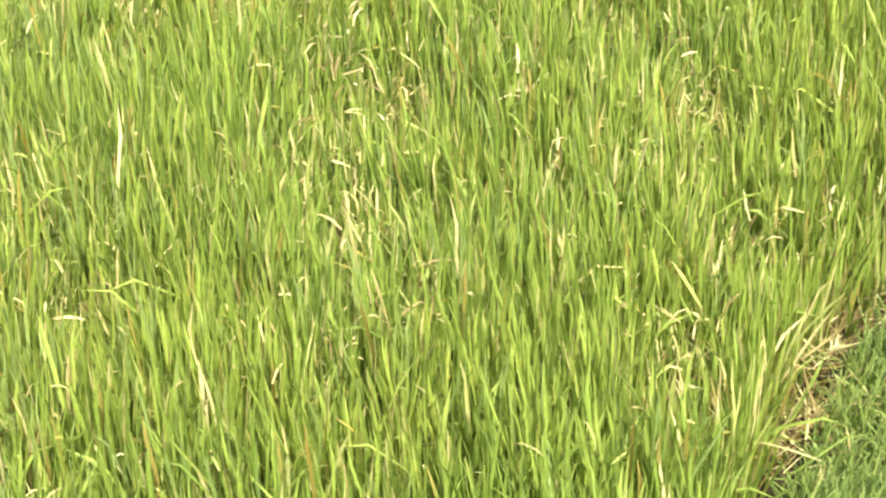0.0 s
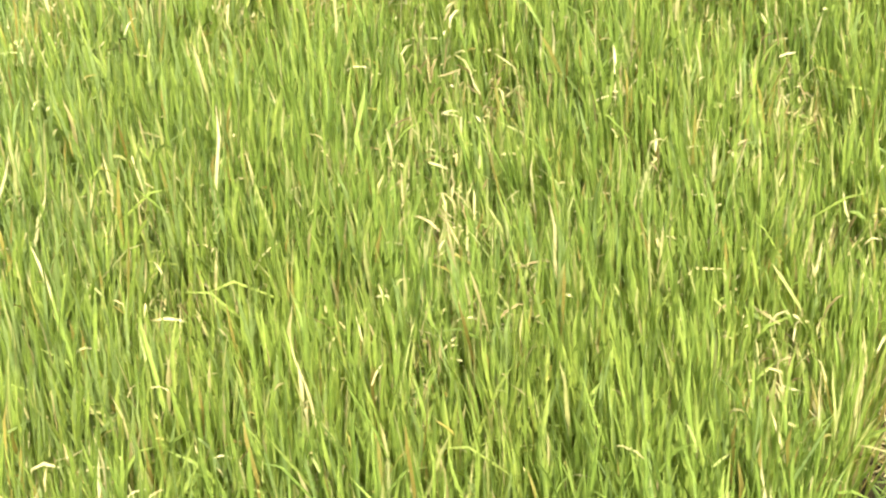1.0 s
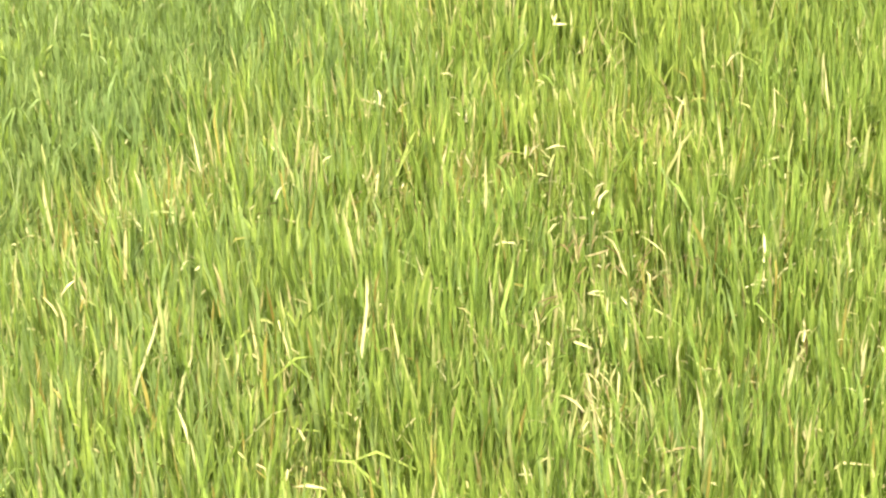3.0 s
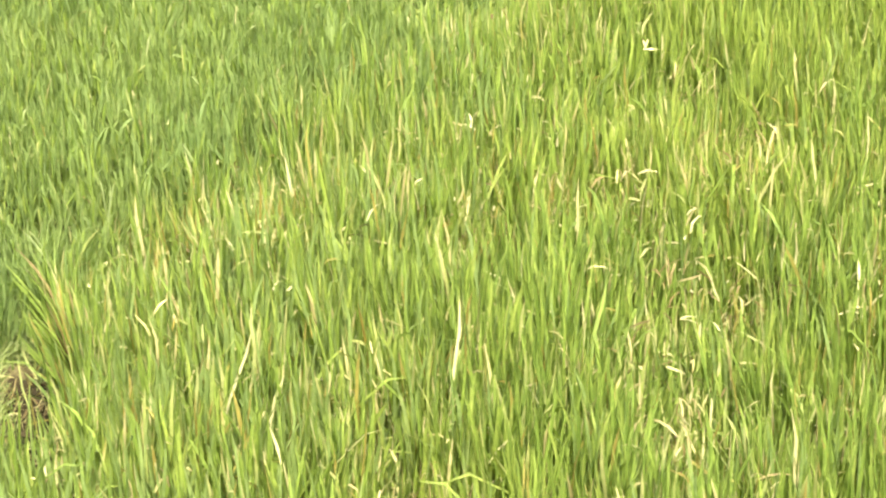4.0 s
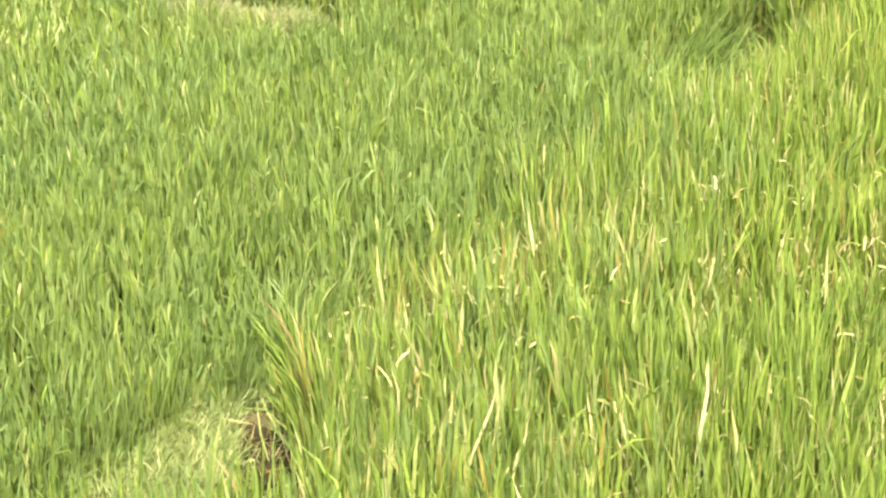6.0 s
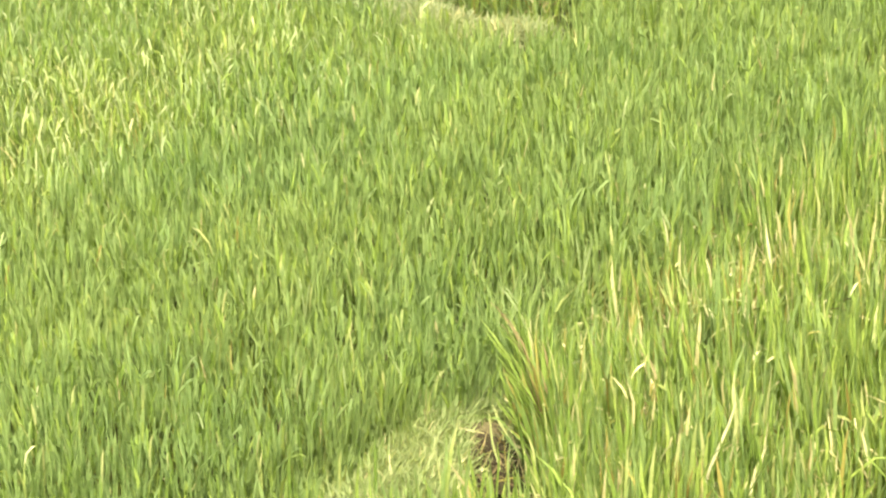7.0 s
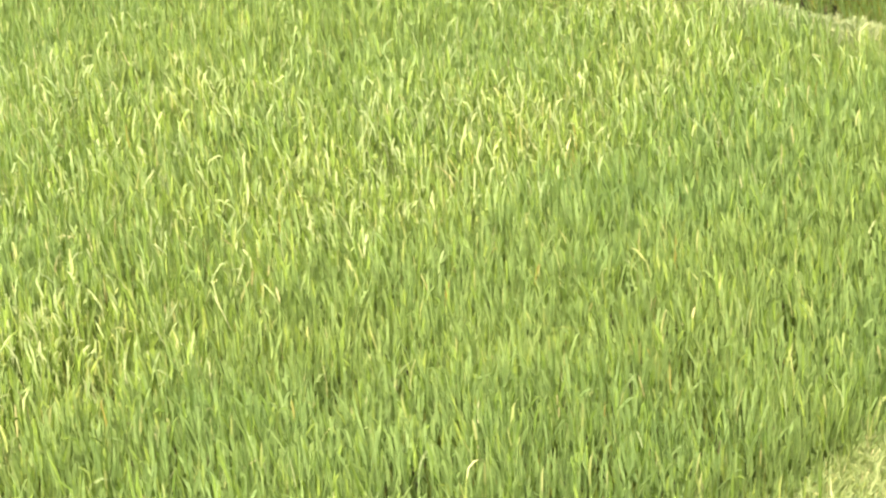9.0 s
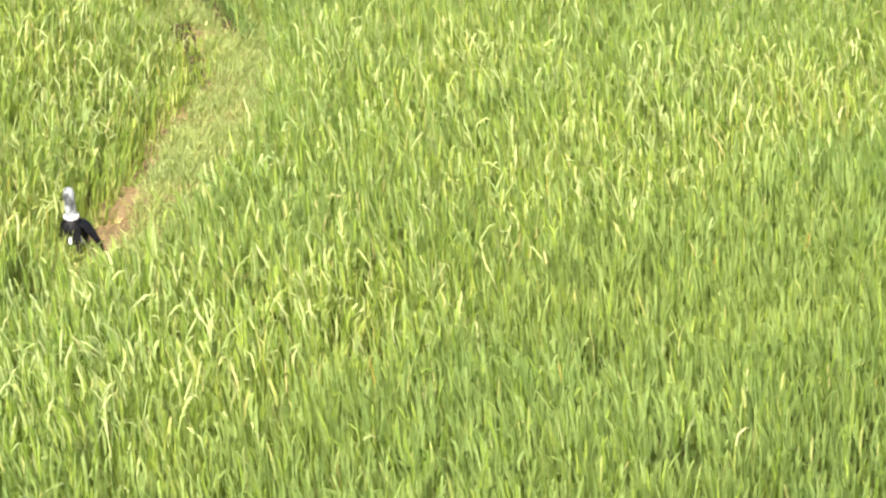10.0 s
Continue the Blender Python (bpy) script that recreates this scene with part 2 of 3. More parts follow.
# ---- plan: fields and bunds ----
# field with the coarse, yellowing rice
FIELD_EAST = [(0.62, 4.9), (0.74, 5.6), (0.84, 6.0), (0.94, 6.35), (1.04, 6.65), (1.19, 6.92), (1.40, 7.10), (2.2, 7.45), (2.2, 10.4), (1.1, 13.2), (0.0, 14.1),
              (-1.18, 14.5), (-1.26, 13.4), (-1.22, 12.5), (-1.08, 12.0), (-1.22, 11.47), (-1.46, 10.8), (-1.71, 10.11), (-1.91, 9.48), (-2.14, 8.91), (-2.36, 8.44),
              (-2.52, 8.0), (-2.46, 7.76), (-2.32, 7.5), (-2.24, 7.2), (-2.19, 6.85), (-2.16, 6.62), (-2.26, 6.48), (-2.5, 6.43), (-2.75, 6.30), (-3.05, 5.95), (-3.4, 5.3), (-2.6, 4.9)]
# field with the finer rice in ear
FIELD_WEST = [(-4.2, 4.8), (-3.75, 5.6), (-3.30, 6.4), (-3.08, 7.0), (-2.98, 7.4), (-2.86, 7.66), (-2.66, 7.95), (-2.50, 8.22), (-2.38, 8.6), (-2.18, 9.15), (-1.94, 9.75), (-1.73, 10.3),
              (-1.62, 10.9), (-1.62, 11.3), (-1.55, 11.8), (-1.40, 12.5), (-1.25, 14.5), (-4.0, 14.1), (-3.33, 11.68), (-3.24, 11.3), (-3.35, 11.04), (-3.62, 11.10), (-4.05, 11.30),
              (-4.5, 11.50), (-5.0, 11.71), (-5.6, 11.96), (-6.4, 12.3), (-7.4, 12.7), (-9.0, 12.6), (-9.6, 11.6), (-8.98, 11.02), (-8.58, 10.64), (-8.08, 10.08), (-7.50, 9.24), (-7.08, 8.66), (-6.82, 8.14),
              (-6.68, 7.65), (-6.56, 7.27), (-6.52, 6.97), (-6.64, 6.78), (-6.95, 6.70), (-7.6, 6.65), (-6.7, 5.2), (-5.9, 4.7)]
# next terrace up
FIELD_NORTH = [(-7.6, 13.3), (-6.6, 12.95), (-5.9, 12.7), (-5.33, 12.43), (-4.93, 12.30), (-4.52, 12.12), (-4.11, 11.92), (-3.72, 11.74), (-3.40, 11.62), (-4.05, 14.3), (-7.6, 14.4)]
FIELD_FAR_WEST = [(-6.98, 6.76), (-7.28, 7.15), (-7.52, 7.47), (-7.66, 7.87), (-7.93, 8.55), (-8.25, 9.2), (-8.37, 9.65), (-8.57, 10.0), (-9.0, 10.5), (-9.5, 10.95), (-10.6, 11.9), (-11.3, 11.0), (-9.4, 8.4), (-7.9, 6.75)]
BUND_RIGHT = [(0.75, 4.2), (1.10, 5.3), (1.28, 6.0), (1.48, 6.5), (1.75, 6.85), (2.6, 7.2), (3.8, 7.5)]
BUND_MIDDLE = [(-3.8, 4.9), (-3.5, 5.5), (-3.08, 6.5), (-2.82, 7.1), (-2.73, 7.7), (-2.66, 8.2), (-2.48, 8.75), (-2.26, 9.3), (-2.02, 9.9), (-1.77, 10.6), (-1.52, 11.3), (-1.34, 12.0), (-1.15, 12.8)]
FOOTPATH_MUD = [(-7.40, 7.64), (-7.51, 7.92), (-7.64, 8.13), (-7.87, 8.49), (-8.18, 9.11), (-8.48, 9.77), (-8.57, 9.97), (-9.05, 10.56), (-9.34, 10.82)]
PATH_BEND = [(-8.43, 9.78), (-8.69, 10.1), (-8.9, 10.35), (-9.22, 10.7), (-9.47, 10.92), (-9.79, 11.25)]
CORNER = [(-2.66, 7.74), (-2.57, 7.52), (-2.47, 7.32)]        # trodden hollow where the rice stops
NOTCH = [(-9.56, 11.37), (-9.27, 11.11), (-9.00, 10.88), (-8.68, 10.60)]
BUND_NORTH = [(-7.4, 12.90), (-6.4, 12.47), (-5.57, 12.12), (-5.01, 11.87), (-4.47, 11.65), (-4.03, 11.47), (-3.65, 11.31), (-3.42, 11.25)]
BUND_WEST = [(-6.75, 6.8), (-7.0, 7.2), (-7.25, 7.75), (-7.62, 8.5), (-7.98, 9.3), (-8.35, 9.95), (-8.85, 10.55), (-9.5, 11.15), (-10.2, 11.8)]
NORTH_RISE = 0.38       # the next terrace lies this much higher


# ---- ground ----
def build_ground():
    """One sheet to the horizon, fine where the camera looks, with the terrace step and puddled mud."""
    def steps(lo, hi, cell):
        outer = np.array([8.0, 20.0, 50.0, 120.0, 300.0, 700.0, 1500.0])
        return np.concatenate([(lo - outer)[::-1], np.arange(lo, hi, cell), [hi], hi + outer])
    xs, ys = steps(-12.0, 4.0, 0.08), steps(3.5, 16.5, 0.08)
    gx, gy = np.meshgrid(xs, ys)
    x, y = gx.ravel(), gy.ravel()
    z = 0.018 * waves(x, y, 5, 2.5) + 0.012 * waves(x, y, 6, 9.0)
    north = inside(x, y, FIELD_NORTH)
    z[north] += NORTH_RISE
    far = (x < -12.5) | (x > 4.5) | (y < 3.0) | (y > 17)
    z[far] = 0.0
    w, h = len(xs), len(ys)
    i = (np.arange(h - 1)[:, None] * w + np.arange(w - 1)[None]).ravel()
    corners = np.stack([i, i + 1, i + w + 1, i + w], -1).ravel()
    ob = link_mesh("ground", np.stack([x, y, z], -1), corners, np.full(len(i), 4), [SOIL], np.zeros(len(i)))
    tagged(ob, "dark wet brown mud under the rice plants", "ground", kind="structure")


def build_bund(line, half, height, seed, label, clay=CLAY):
    """A rounded clay bank along a line, uneven in height and width."""
    pts = []
    for (x0, y0), (x1, y1) in zip(line, line[1:]):
        n = max(2, int(math.hypot(x1 - x0, y1 - y0) / 0.06))
        pts += [(x0 + (x1 - x0) * k / n, y0 + (y1 - y0) * k / n) for k in range(n)]
    p = np.array(pts + [line[-1]])
    for _ in range(12):
        p[1:-1] = (p[:-2] + 2 * p[1:-1] + p[2:]) / 4
    d = np.gradient(p, axis=0)
    d /= np.linalg.norm(d, axis=1)[:, None]
    side = np.stack([d[:, 1], -d[:, 0]], -1)
    r = np.random.default_rng(seed)
    profile = [(-1.25, -0.12), (-1.08, 0.25), (-0.95, 0.62), (-0.75, 0.9), (-0.4, 1.0), (0, 1.03), (0.4, 1.0), (0.75, 0.9), (0.95, 0.62), (1.08, 0.25), (1.25, -0.12)]
    rows = []
    for a, b in profile:
        off = p + side * (a * half)
        wob = 0.10 * waves(off[:, 0], off[:, 1], seed, 6.0) + 0.05 * r.normal(size=len(p))
        off = off + side * (np.sign(a) * wob * half * 0.6)[:, None]
        rows.append(np.column_stack([off, height * b + min(height, 0.14) * wob * (b > 0)]))
    v = np.stack(rows, 1)
    n, w = v.shape[:2]
    i = (np.arange(n - 1)[:, None] * w + np.arange(w - 1)[None]).ravel()
    corners = np.stack([i, i + w, i + w + 1, i + 1], -1).ravel()
    ob = link_mesh("earth_bund", v.reshape(-1, 3), corners, np.full(len(i), 4), [clay], np.zeros(len(i)))
    return tagged(ob, label, "earth bank", kind="structure")


build_ground()
build_bund(BUND_RIGHT, 0.34, 0.14, 21, "low clay bank with grass beside the rice edge", MUD_AND_SHADE)
build_bund(BUND_MIDDLE, 0.20, 0.14, 22, "narrow clay bank hidden between two rice fields")
build_bund(BUND_NORTH, 0.16, 0.47, 23, "raised clay terrace bank topped with dry grass")
build_bund(BUND_WEST, 0.36, 0.12, 24, "grassy clay footpath with a bare muddy edge", PATH_CLAY)
build_bund(CORNER, 0.12, 0.130, 27, "trodden brown mud hollow at the rice corner", MUD_AND_SHADE)
# two raised strips whose dark colour stands for shade in hollows and under overhangs
build_bund(PATH_BEND[:4], 0.065, 0.150, 26, "broken mud edge between footpath and rice, coloured dark as shaded hollows", MUD_AND_SHADE)
build_bund(NOTCH, 0.07, 0.155, 25, "undercut mud edge beside the footpath, coloured dark as overhang shade", MUD_AND_SHADE)

# ---- rice ----
RICE_MATS = [LEAF, FRESH, YELLOW, STRAW, RUST, STEM, EAR, CREAM, DEAD]


def rice(name, poly, seed, label, spacing=0.14, leaves=34, tall=0.60, wide=0.0115, blade=(0.16, 0.34), fresh=0.0, yellow=0.08, straw=0.05, rust=0.03,
         ripe=None, lean=(0.0, 0.0), ground_z=0.0, edges=(), hollows=(), low=0.28, spread=(0.09, 0.10), arch=(0.14, 0.26), bits=44, ragged=0.09, greener=lambda x, y: 0.0, brown=0.0, withered=0.0, stray=0.0):
    """A stand of rice hills: each is a bunch of sheathed stems with long upright leaves, some turned yellow, rusty or dry."""
    r = np.random.default_rng(seed)
    hx, hy = scatter(poly, spacing, r)
    vigour = 1 + 0.03 * waves(hx, hy, seed + 1, 1.3) + 0.03 * r.normal(size=len(hx))
    for line, reach, drop in edges:        # shorter plants along the banks
        d, _ = distance(hx, hy, line)
        vigour -= drop * np.clip(1 - d / reach, 0, 1)
    dry = np.clip(waves(hx, hy, seed + 2, 1.6) * 0.7 + 0.35 * waves(hx, hy, seed + 3, 4.0) - greener(hx, hy), -1, 1.0)
    for cx, cy, reach, depth in hollows:
        pull = np.exp(-((hx - cx) / reach) ** 2 - ((hy - cy) / (1.8 * reach)) ** 2)
        vigour -= depth * pull
        dry += 0.9 * pull
    # here and there a hill has withered and its leaves hang broken
    poor = np.nonzero(r.random(len(hx)) < withered * np.clip(0.7 + 0.9 * dry, 0.12, 2.5))[0] if withered else np.zeros(0, int)
    vigour[poor] -= r.uniform(0.16, 0.42, len(poor))
    ripeness = ripe(hx, hy) if ripe else np.zeros(len(hx))
    batches = []

    # leaves: the upper ones stand up through the canopy, the lower ones fill it
    n = len(hx) * leaves
    h = np.repeat(np.arange(len(hx)), leaves)
    az = r.uniform(0, 2 * np.pi, n)
    out = np.abs(r.normal(0, 0.045, n))
    high = r.random(n) > low
    length = r.uniform(*blade, n) * np.where(high, 1.0, 0.9)
    top = tall * vigour[h] * np.where(high, 1 + r.normal(0, ragged, n), r.uniform(0.22, 0.9, n))
    base = np.stack([hx[h] + np.cos(az) * out + r.normal(0, 0.025, n), hy[h] + np.sin(az) * out + r.normal(0, 0.025, n), ground_z + np.clip(top - length * 0.95, 0.02, None)], -1)
    tilt = np.abs(r.normal(*spread, n)) + (r.random(n) < stray) * r.uniform(0.12, 0.50, n)
    bend = np.abs(r.normal(*arch, n)) + (r.random(n) < 0.06) * r.uniform(0.8, 1.9, n)
    width = wide * r.uniform(0.6, 1.25, n)
    twist = r.normal(0, 0.7, n)
    v = ribbons(base, length, width, az, tilt, bend, twist, 0.5)
    share = r.random(n)
    local = np.clip(1 + 0.8 * dry[h], 0.25, 2.4)
    young = fresh(hx, hy)[h] if callable(fresh) else fresh
    slots = np.where(r.random(n) < young * (1 - 0.6 * ripeness[h]), 1, 0)
    y1 = yellow * local + 0.07 * ripeness[h]
    y2 = y1 + straw * local
    y3 = y2 + rust * local
    slots = np.where(share < y3, 4, slots)
    slots = np.where(share < y2, 3, slots)
    slots = np.where(share < y1, 2, slots)
    batches.append((v, slots))

    # stems with their sheaths
    k = 5
    n = len(hx) * k
    h = np.repeat(np.arange(len(hx)), k)
    az = r.uniform(0, 2 * np.pi, n)
    base = np.stack([hx[h] + np.cos(az) * 0.025, hy[h] + np.sin(az) * 0.025, np.full(n, ground_z - 0.03)], -1)
    v = ribbons(base, tall * 0.70 * np.clip(vigour[h], 0.3, 2) * r.uniform(0.8, 1.1, n), np.full(n, 0.008), az, np.abs(r.normal(0.06, 0.06, n)), r.normal(0.02, 0.05, n), r.normal(0, 0.8, n))
    batches.append((v, np.where(r.random(n) < brown, 4, 5)))

    # dry leaves that hang and lie among the rest
    n = int(len(hx) * straw * bits)
    odds = np.clip(dry + 0.9, 0.35, None) ** 1.2
    h = r.choice(len(hx), n, p=odds / odds.sum())
    base = np.stack([hx[h] + r.normal(0, 0.06, n), hy[h] + r.normal(0, 0.06, n), ground_z + tall * r.uniform(0.5, 1.03, n) * np.clip(vigour[h], 0.5, 1.2)], -1)
    v = ribbons(base, 0.015 + 0.09 * r.random(n) ** 2, r.uniform(0.004, 0.0085, n), r.uniform(0, 6.28, n), r.uniform(0.1, 1.5, n), r.uniform(0.2, 1.9, n), r.normal(0, 1.0, n))
    batches.append((v, r.choice([2, 3, 4], n, p=[0.25, 0.55, 0.20])))

    if len(poor):
        h = np.repeat(poor, r.integers(8, 22, len(poor)))
        n = len(h)
        base = np.stack([hx[h] + r.normal(0, 0.022, n), hy[h] - 0.07 + r.normal(0, 0.035, n), ground_z + tall * r.uniform(0.58, 1.06, n)], -1)
        v = ribbons(base, 0.02 + 0.10 * r.random(n) ** 1.5, r.uniform(0.0055, 0.0105, n), r.uniform(0, 6.28, n), np.abs(r.normal(0.5, 0.9, n)), r.normal(0.6, 1.1, n), r.normal(0, 1.0, n))
        batches.append((v, r.choice([2, 3, 7, 8], n, p=[0.12, 0.18, 0.50, 0.20])))

    # ears: short, arched, thicker, pale
    if ripe:
        h = np.repeat(np.arange(len(hx)), 7)
        h = h[r.random(len(h)) < ripeness[h]]
        n = len(h)
        base = np.stack([hx[h] + r.normal(0, 0.05, n), hy[h] + r.normal(0, 0.05, n), ground_z + tall * vigour[h] * r.uniform(0.78, 1.02, n)], -1)
        v = ribbons(base, r.uniform(0.07, 0.16, n), r.uniform(0.0065, 0.0100, n), r.uniform(0, 6.28, n), r.uniform(0.0, 0.35, n), np.abs(r.normal(0.6, 0.9, n)), r.normal(0, 0.6, n), 0.6, 0.10)
        batches.append((v, np.full(n, 6)))

    for v, _ in batches:        # the whole stand leans a little with the breeze
        rise = np.clip(v[:, :, 2] - ground_z, 0, None) / tall
        v[:, :, 0] += lean[0] * rise ** 2
        v[:, :, 1] += lean[1] * rise ** 2
    return link_ribbons(name, batches, RICE_MATS, label, "rice field")


def in_ear(x, y):
    """Ears stand in the western part of the field and near the north bank."""
    line = [(-5.2, 5.6), (-5.0, 6.6), (-4.9, 7.5), (-4.62, 8.6), (-4.28, 9.4), (-4.0, 10.2), (-3.6, 11.2)]
    limit = np.interp(y, [p[1] for p in line], [p[0] for p in line])
    thick = 0.62 + 0.50 * waves(x, y, 77, 1.8) + 0.45 * np.exp(-((limit - 0.45 - x) / 0.55) ** 2 - ((y - 9.2) / 1.3) ** 2)
    return np.clip((limit + 0.2 - x) / 0.6, 0.02, 1.0) * np.clip(thick, 0.12, 1.2) * np.where(x < -5.8, np.clip((10.3 - y) / 1.2, 0.3, 1.0), 1.0)


# where the coarse stand has sunk open: x, y, reach, depth
TUFTS = [(0.72, 6.33), (-0.26, 7.20), (-0.19, 8.10), (-1.12, 8.37), (0.88, 7.82), (-0.68, 8.95), (-0.36, 10.20), (-0.08, 9.60), (-1.96, 8.80), (-2.21, 8.26),
         (0.60, 8.63), (0.95, 6.95), (-0.40, 8.13), (-0.62, 9.80), (-0.41, 7.58), (0.86, 8.34), (-0.10, 8.00), (-0.24, 7.12), (-1.02, 6.53), (0.69, 6.14)]
HOLLOWS = [(x, y - 0.13, 0.14, 0.42) for x, y in TUFTS] + [(0.70, 5.85, 0.09, 0.35)]

rice("rice_field", FIELD_EAST, 101, "coarse upright green rice with yellow and dry straw leaves", spacing=0.120, leaves=37, low=0.14, tall=0.60, wide=0.0120, blade=(0.28, 0.54), ragged=0.12, brown=0.35, greener=lambda x, y: 0.7 * np.clip((6.7 - y) / 0.9, 0, 1) * np.clip((0.7 - x) / 0.5, 0, 1) + 0.55 * np.clip((y - 8.9) / 0.8, 0, 1) * np.clip((x + 1.2) / 0.6, 0, 1), bits=120, withered=0.060, stray=0.16, fresh=lambda x, y: np.clip((-0.8 - x) / 1.4, 0.10, 0.45),
     yellow=0.062, straw=0.034, rust=0.030, lean=(-0.012, 0.0), hollows=HOLLOWS, edges=(([(-2.5, 8.1), (-2.38, 7.5), (-2.18, 7.0)], 0.55, 0.22), ([(-1.38, 11.0), (-1.22, 11.5), (-1.10, 11.95)], 0.40, 0.35)), spread=(0.045, 0.060), arch=(0.06, 0.14))
rice("rice_field", FIELD_WEST, 102, "dense fine green rice with pale yellow ears", spacing=0.110, leaves=54, low=0.28, tall=0.57, wide=0.0094, blade=(0.07, 0.18), fresh=0.8,
     yellow=0.025, straw=0.004, rust=0.001, ripe=in_ear, lean=(-0.01, 0.0), spread=(0.09, 0.09), arch=(0.17, 0.32), edges=((BUND_NORTH, 0.8, 0.02), (BUND_MIDDLE[2:6], 0.75, 0.45), (BUND_WEST[3:], 0.6, 0.25)), hollows=((-6.66, 6.50, 0.13, 0.30), (-5.22, 6.63, 0.14, 0.25), (-4.40, 6.81, 0.14, 0.2), (-1.72, 11.25, 0.16, 0.35), (-1.66, 11.55, 0.18, 0.40), (-1.58, 11.9, 0.18, 0.40), (-1.50, 12.2, 0.16, 0.25)))
rice("rice_field", FIELD_NORTH, 103, "green rice with brown stem bases behind the bank", spacing=0.115, leaves=72, low=0.5, tall=0.60, wide=0.0100, blade=(0.10, 0.24), fresh=0.85, spread=(0.10, 0.10), arch=(0.18, 0.28),
     yellow=0.04, straw=0.006, rust=0.006, ground_z=NORTH_RISE, edges=((BUND_NORTH, 0.6, 0.22), ([(-3.40, 11.68), (-4.2, 14.8)], 0.7, 0.35)), hollows=((-3.64, 11.72, 0.10, 0.40), (-4.38, 12.03, 0.10, 0.35), (-5.1, 12.38, 0.10, 0.3)))
rice("rice_field", FIELD_FAR_WEST, 104, "yellow-green rice in ear beside the muddy footpath", spacing=0.115, leaves=74, low=0.28, tall=0.54, wide=0.0095, blade=(0.08, 0.20), fresh=0.6,
     yellow=0.08, straw=0.012, rust=0.012, ripe=lambda x, y: np.clip(0.8 + 0.35 * waves(x, y, 78, 1.5), 0.2, 1.0), edges=((FOOTPATH_MUD, 0.75, 0.60), (PATH_BEND, 0.60, 0.30)), spread=(0.12, 0.12), arch=(0.22, 0.36))


# ---- grass on the banks ----
def bank_grass(line, half, height, count, seed, label, long=(0.06, 0.18), straw=0.1, wide=0.005, sweep=0.0, shift=0.0, spread=1.2, cover=1.0, pale=0.1, green=GRASS, bare=()):
    """Short bent grass over a bank, with dry bits in it. shift: the strip lies this much to the right of the bank's line."""
    r = np.random.default_rng(seed)
    xs, ys = [p[0] for p in line], [p[1] for p in line]
    n = count * 12
    x, y = r.uniform(min(xs) - 0.6, max(xs) + 0.6, n), r.uniform(min(ys) - 0.6, max(ys) + 0.6, n)
    strip = [(a + shift, b) for a, b in line]
    d, _ = distance(x, y, strip)
    ok = (d < half * spread) & ((cover + 0.6 * waves(x, y, seed + 1, 5.0)) > r.random(n))
    for track, reach in bare:
        ok &= distance(x, y, track)[0] > reach * r.uniform(0.8, 1.5, n)
    x, y = x[ok][:count], y[ok][:count]
    d, _ = distance(x, y, line)
    n = len(x)
    z = height * np.interp(d / half, [0.0, 0.4, 0.75, 0.95, 1.08, 1.25], [1.03, 1.0, 0.9, 0.62, 0.25, 0.0]) - 0.01
    length = r.uniform(*long, n) * (1 + 0.3 * waves(x, y, seed + 2, 4.0))
    az = np.where(r.random(n) < 0.45, sweep + r.normal(0, 0.5, n), r.uniform(0, 6.28, n))
    v = ribbons(np.stack([x, y, z], -1), length, r.uniform(0.6, 1.4, n) * wide, az, np.abs(r.normal(0.4, 0.3, n)), np.abs(r.normal(0.6, 0.5, n)), r.normal(0, 0.8, n))
    dry = straw * np.clip(1 + 0.9 * waves(x, y, seed + 3, 3.0), 0, 3)
    slots = np.where(r.random(n) < dry, 1, np.where(r.random(n) < pale, 2, 0))
    return link_ribbons("bund_grass", [(v, slots)], [green, STRAW, YELLOW], label, "grass")


bank_grass(BUND_RIGHT, 0.34, 0.14, 34000, 201, "lush green grass on the bank beside the rice", (0.07, 0.20), 0.02, wide=0.0058, sweep=0.6, shift=0.15, pale=0.03, cover=1.3, green=LUSH)
bank_grass(BUND_MIDDLE[3:7], 0.20, 0.14, 23000, 202, "tangled pale green grass on the narrow bank", (0.05, 0.13), 0.03, wide=0.0055, spread=1.9, cover=1.4, shift=-0.15, pale=0.04, green=MEADOW, bare=((CORNER, 0.065),))
bank_grass([(-3.75, 5.1), (-3.55, 6.0), (-3.28, 6.9), (-3.10, 7.4), (-2.98, 7.68), (-2.78, 7.98), (-2.60, 8.25)], 0.15, 0.12, 13000, 207, "long green grass between the rice and the bank", (0.06, 0.20), 0.01, wide=0.0068, cover=1.8, pale=0.05, sweep=1.9, green=FRESH)
bank_grass(BUND_MIDDLE[6:], 0.20, 0.14, 9000, 206, "thin green grass in the gap between the fields", (0.06, 0.15), 0.05, cover=1.2, pale=0.1)
bank_grass(BUND_MIDDLE[5:10], 0.14, 0.14, 3600, 210, "young rice shoots closing the gap between the fields", (0.18, 0.42), 0.02, wide=0.009, pale=0.06, cover=2.0, green=FRESH)
bank_grass(BUND_NORTH, 0.16, 0.47, 40000, 203, "short pale grey-green grass on the terrace bank", (0.05, 0.12), 0.06, spread=1.5, cover=3.0, pale=0.03, green=PALE)
bank_grass(BUND_WEST, 0.36, 0.12, 44000, 204, "thin trodden green grass on the footpath", (0.04, 0.11), 0.02, shift=0.22, cover=2.2, pale=0.04, green=MEADOW, bare=((FOOTPATH_MUD[:4], 0.085), (FOOTPATH_MUD[3:7], 0.080), (PATH_BEND[:4], 0.065), (NOTCH, 0.065)))
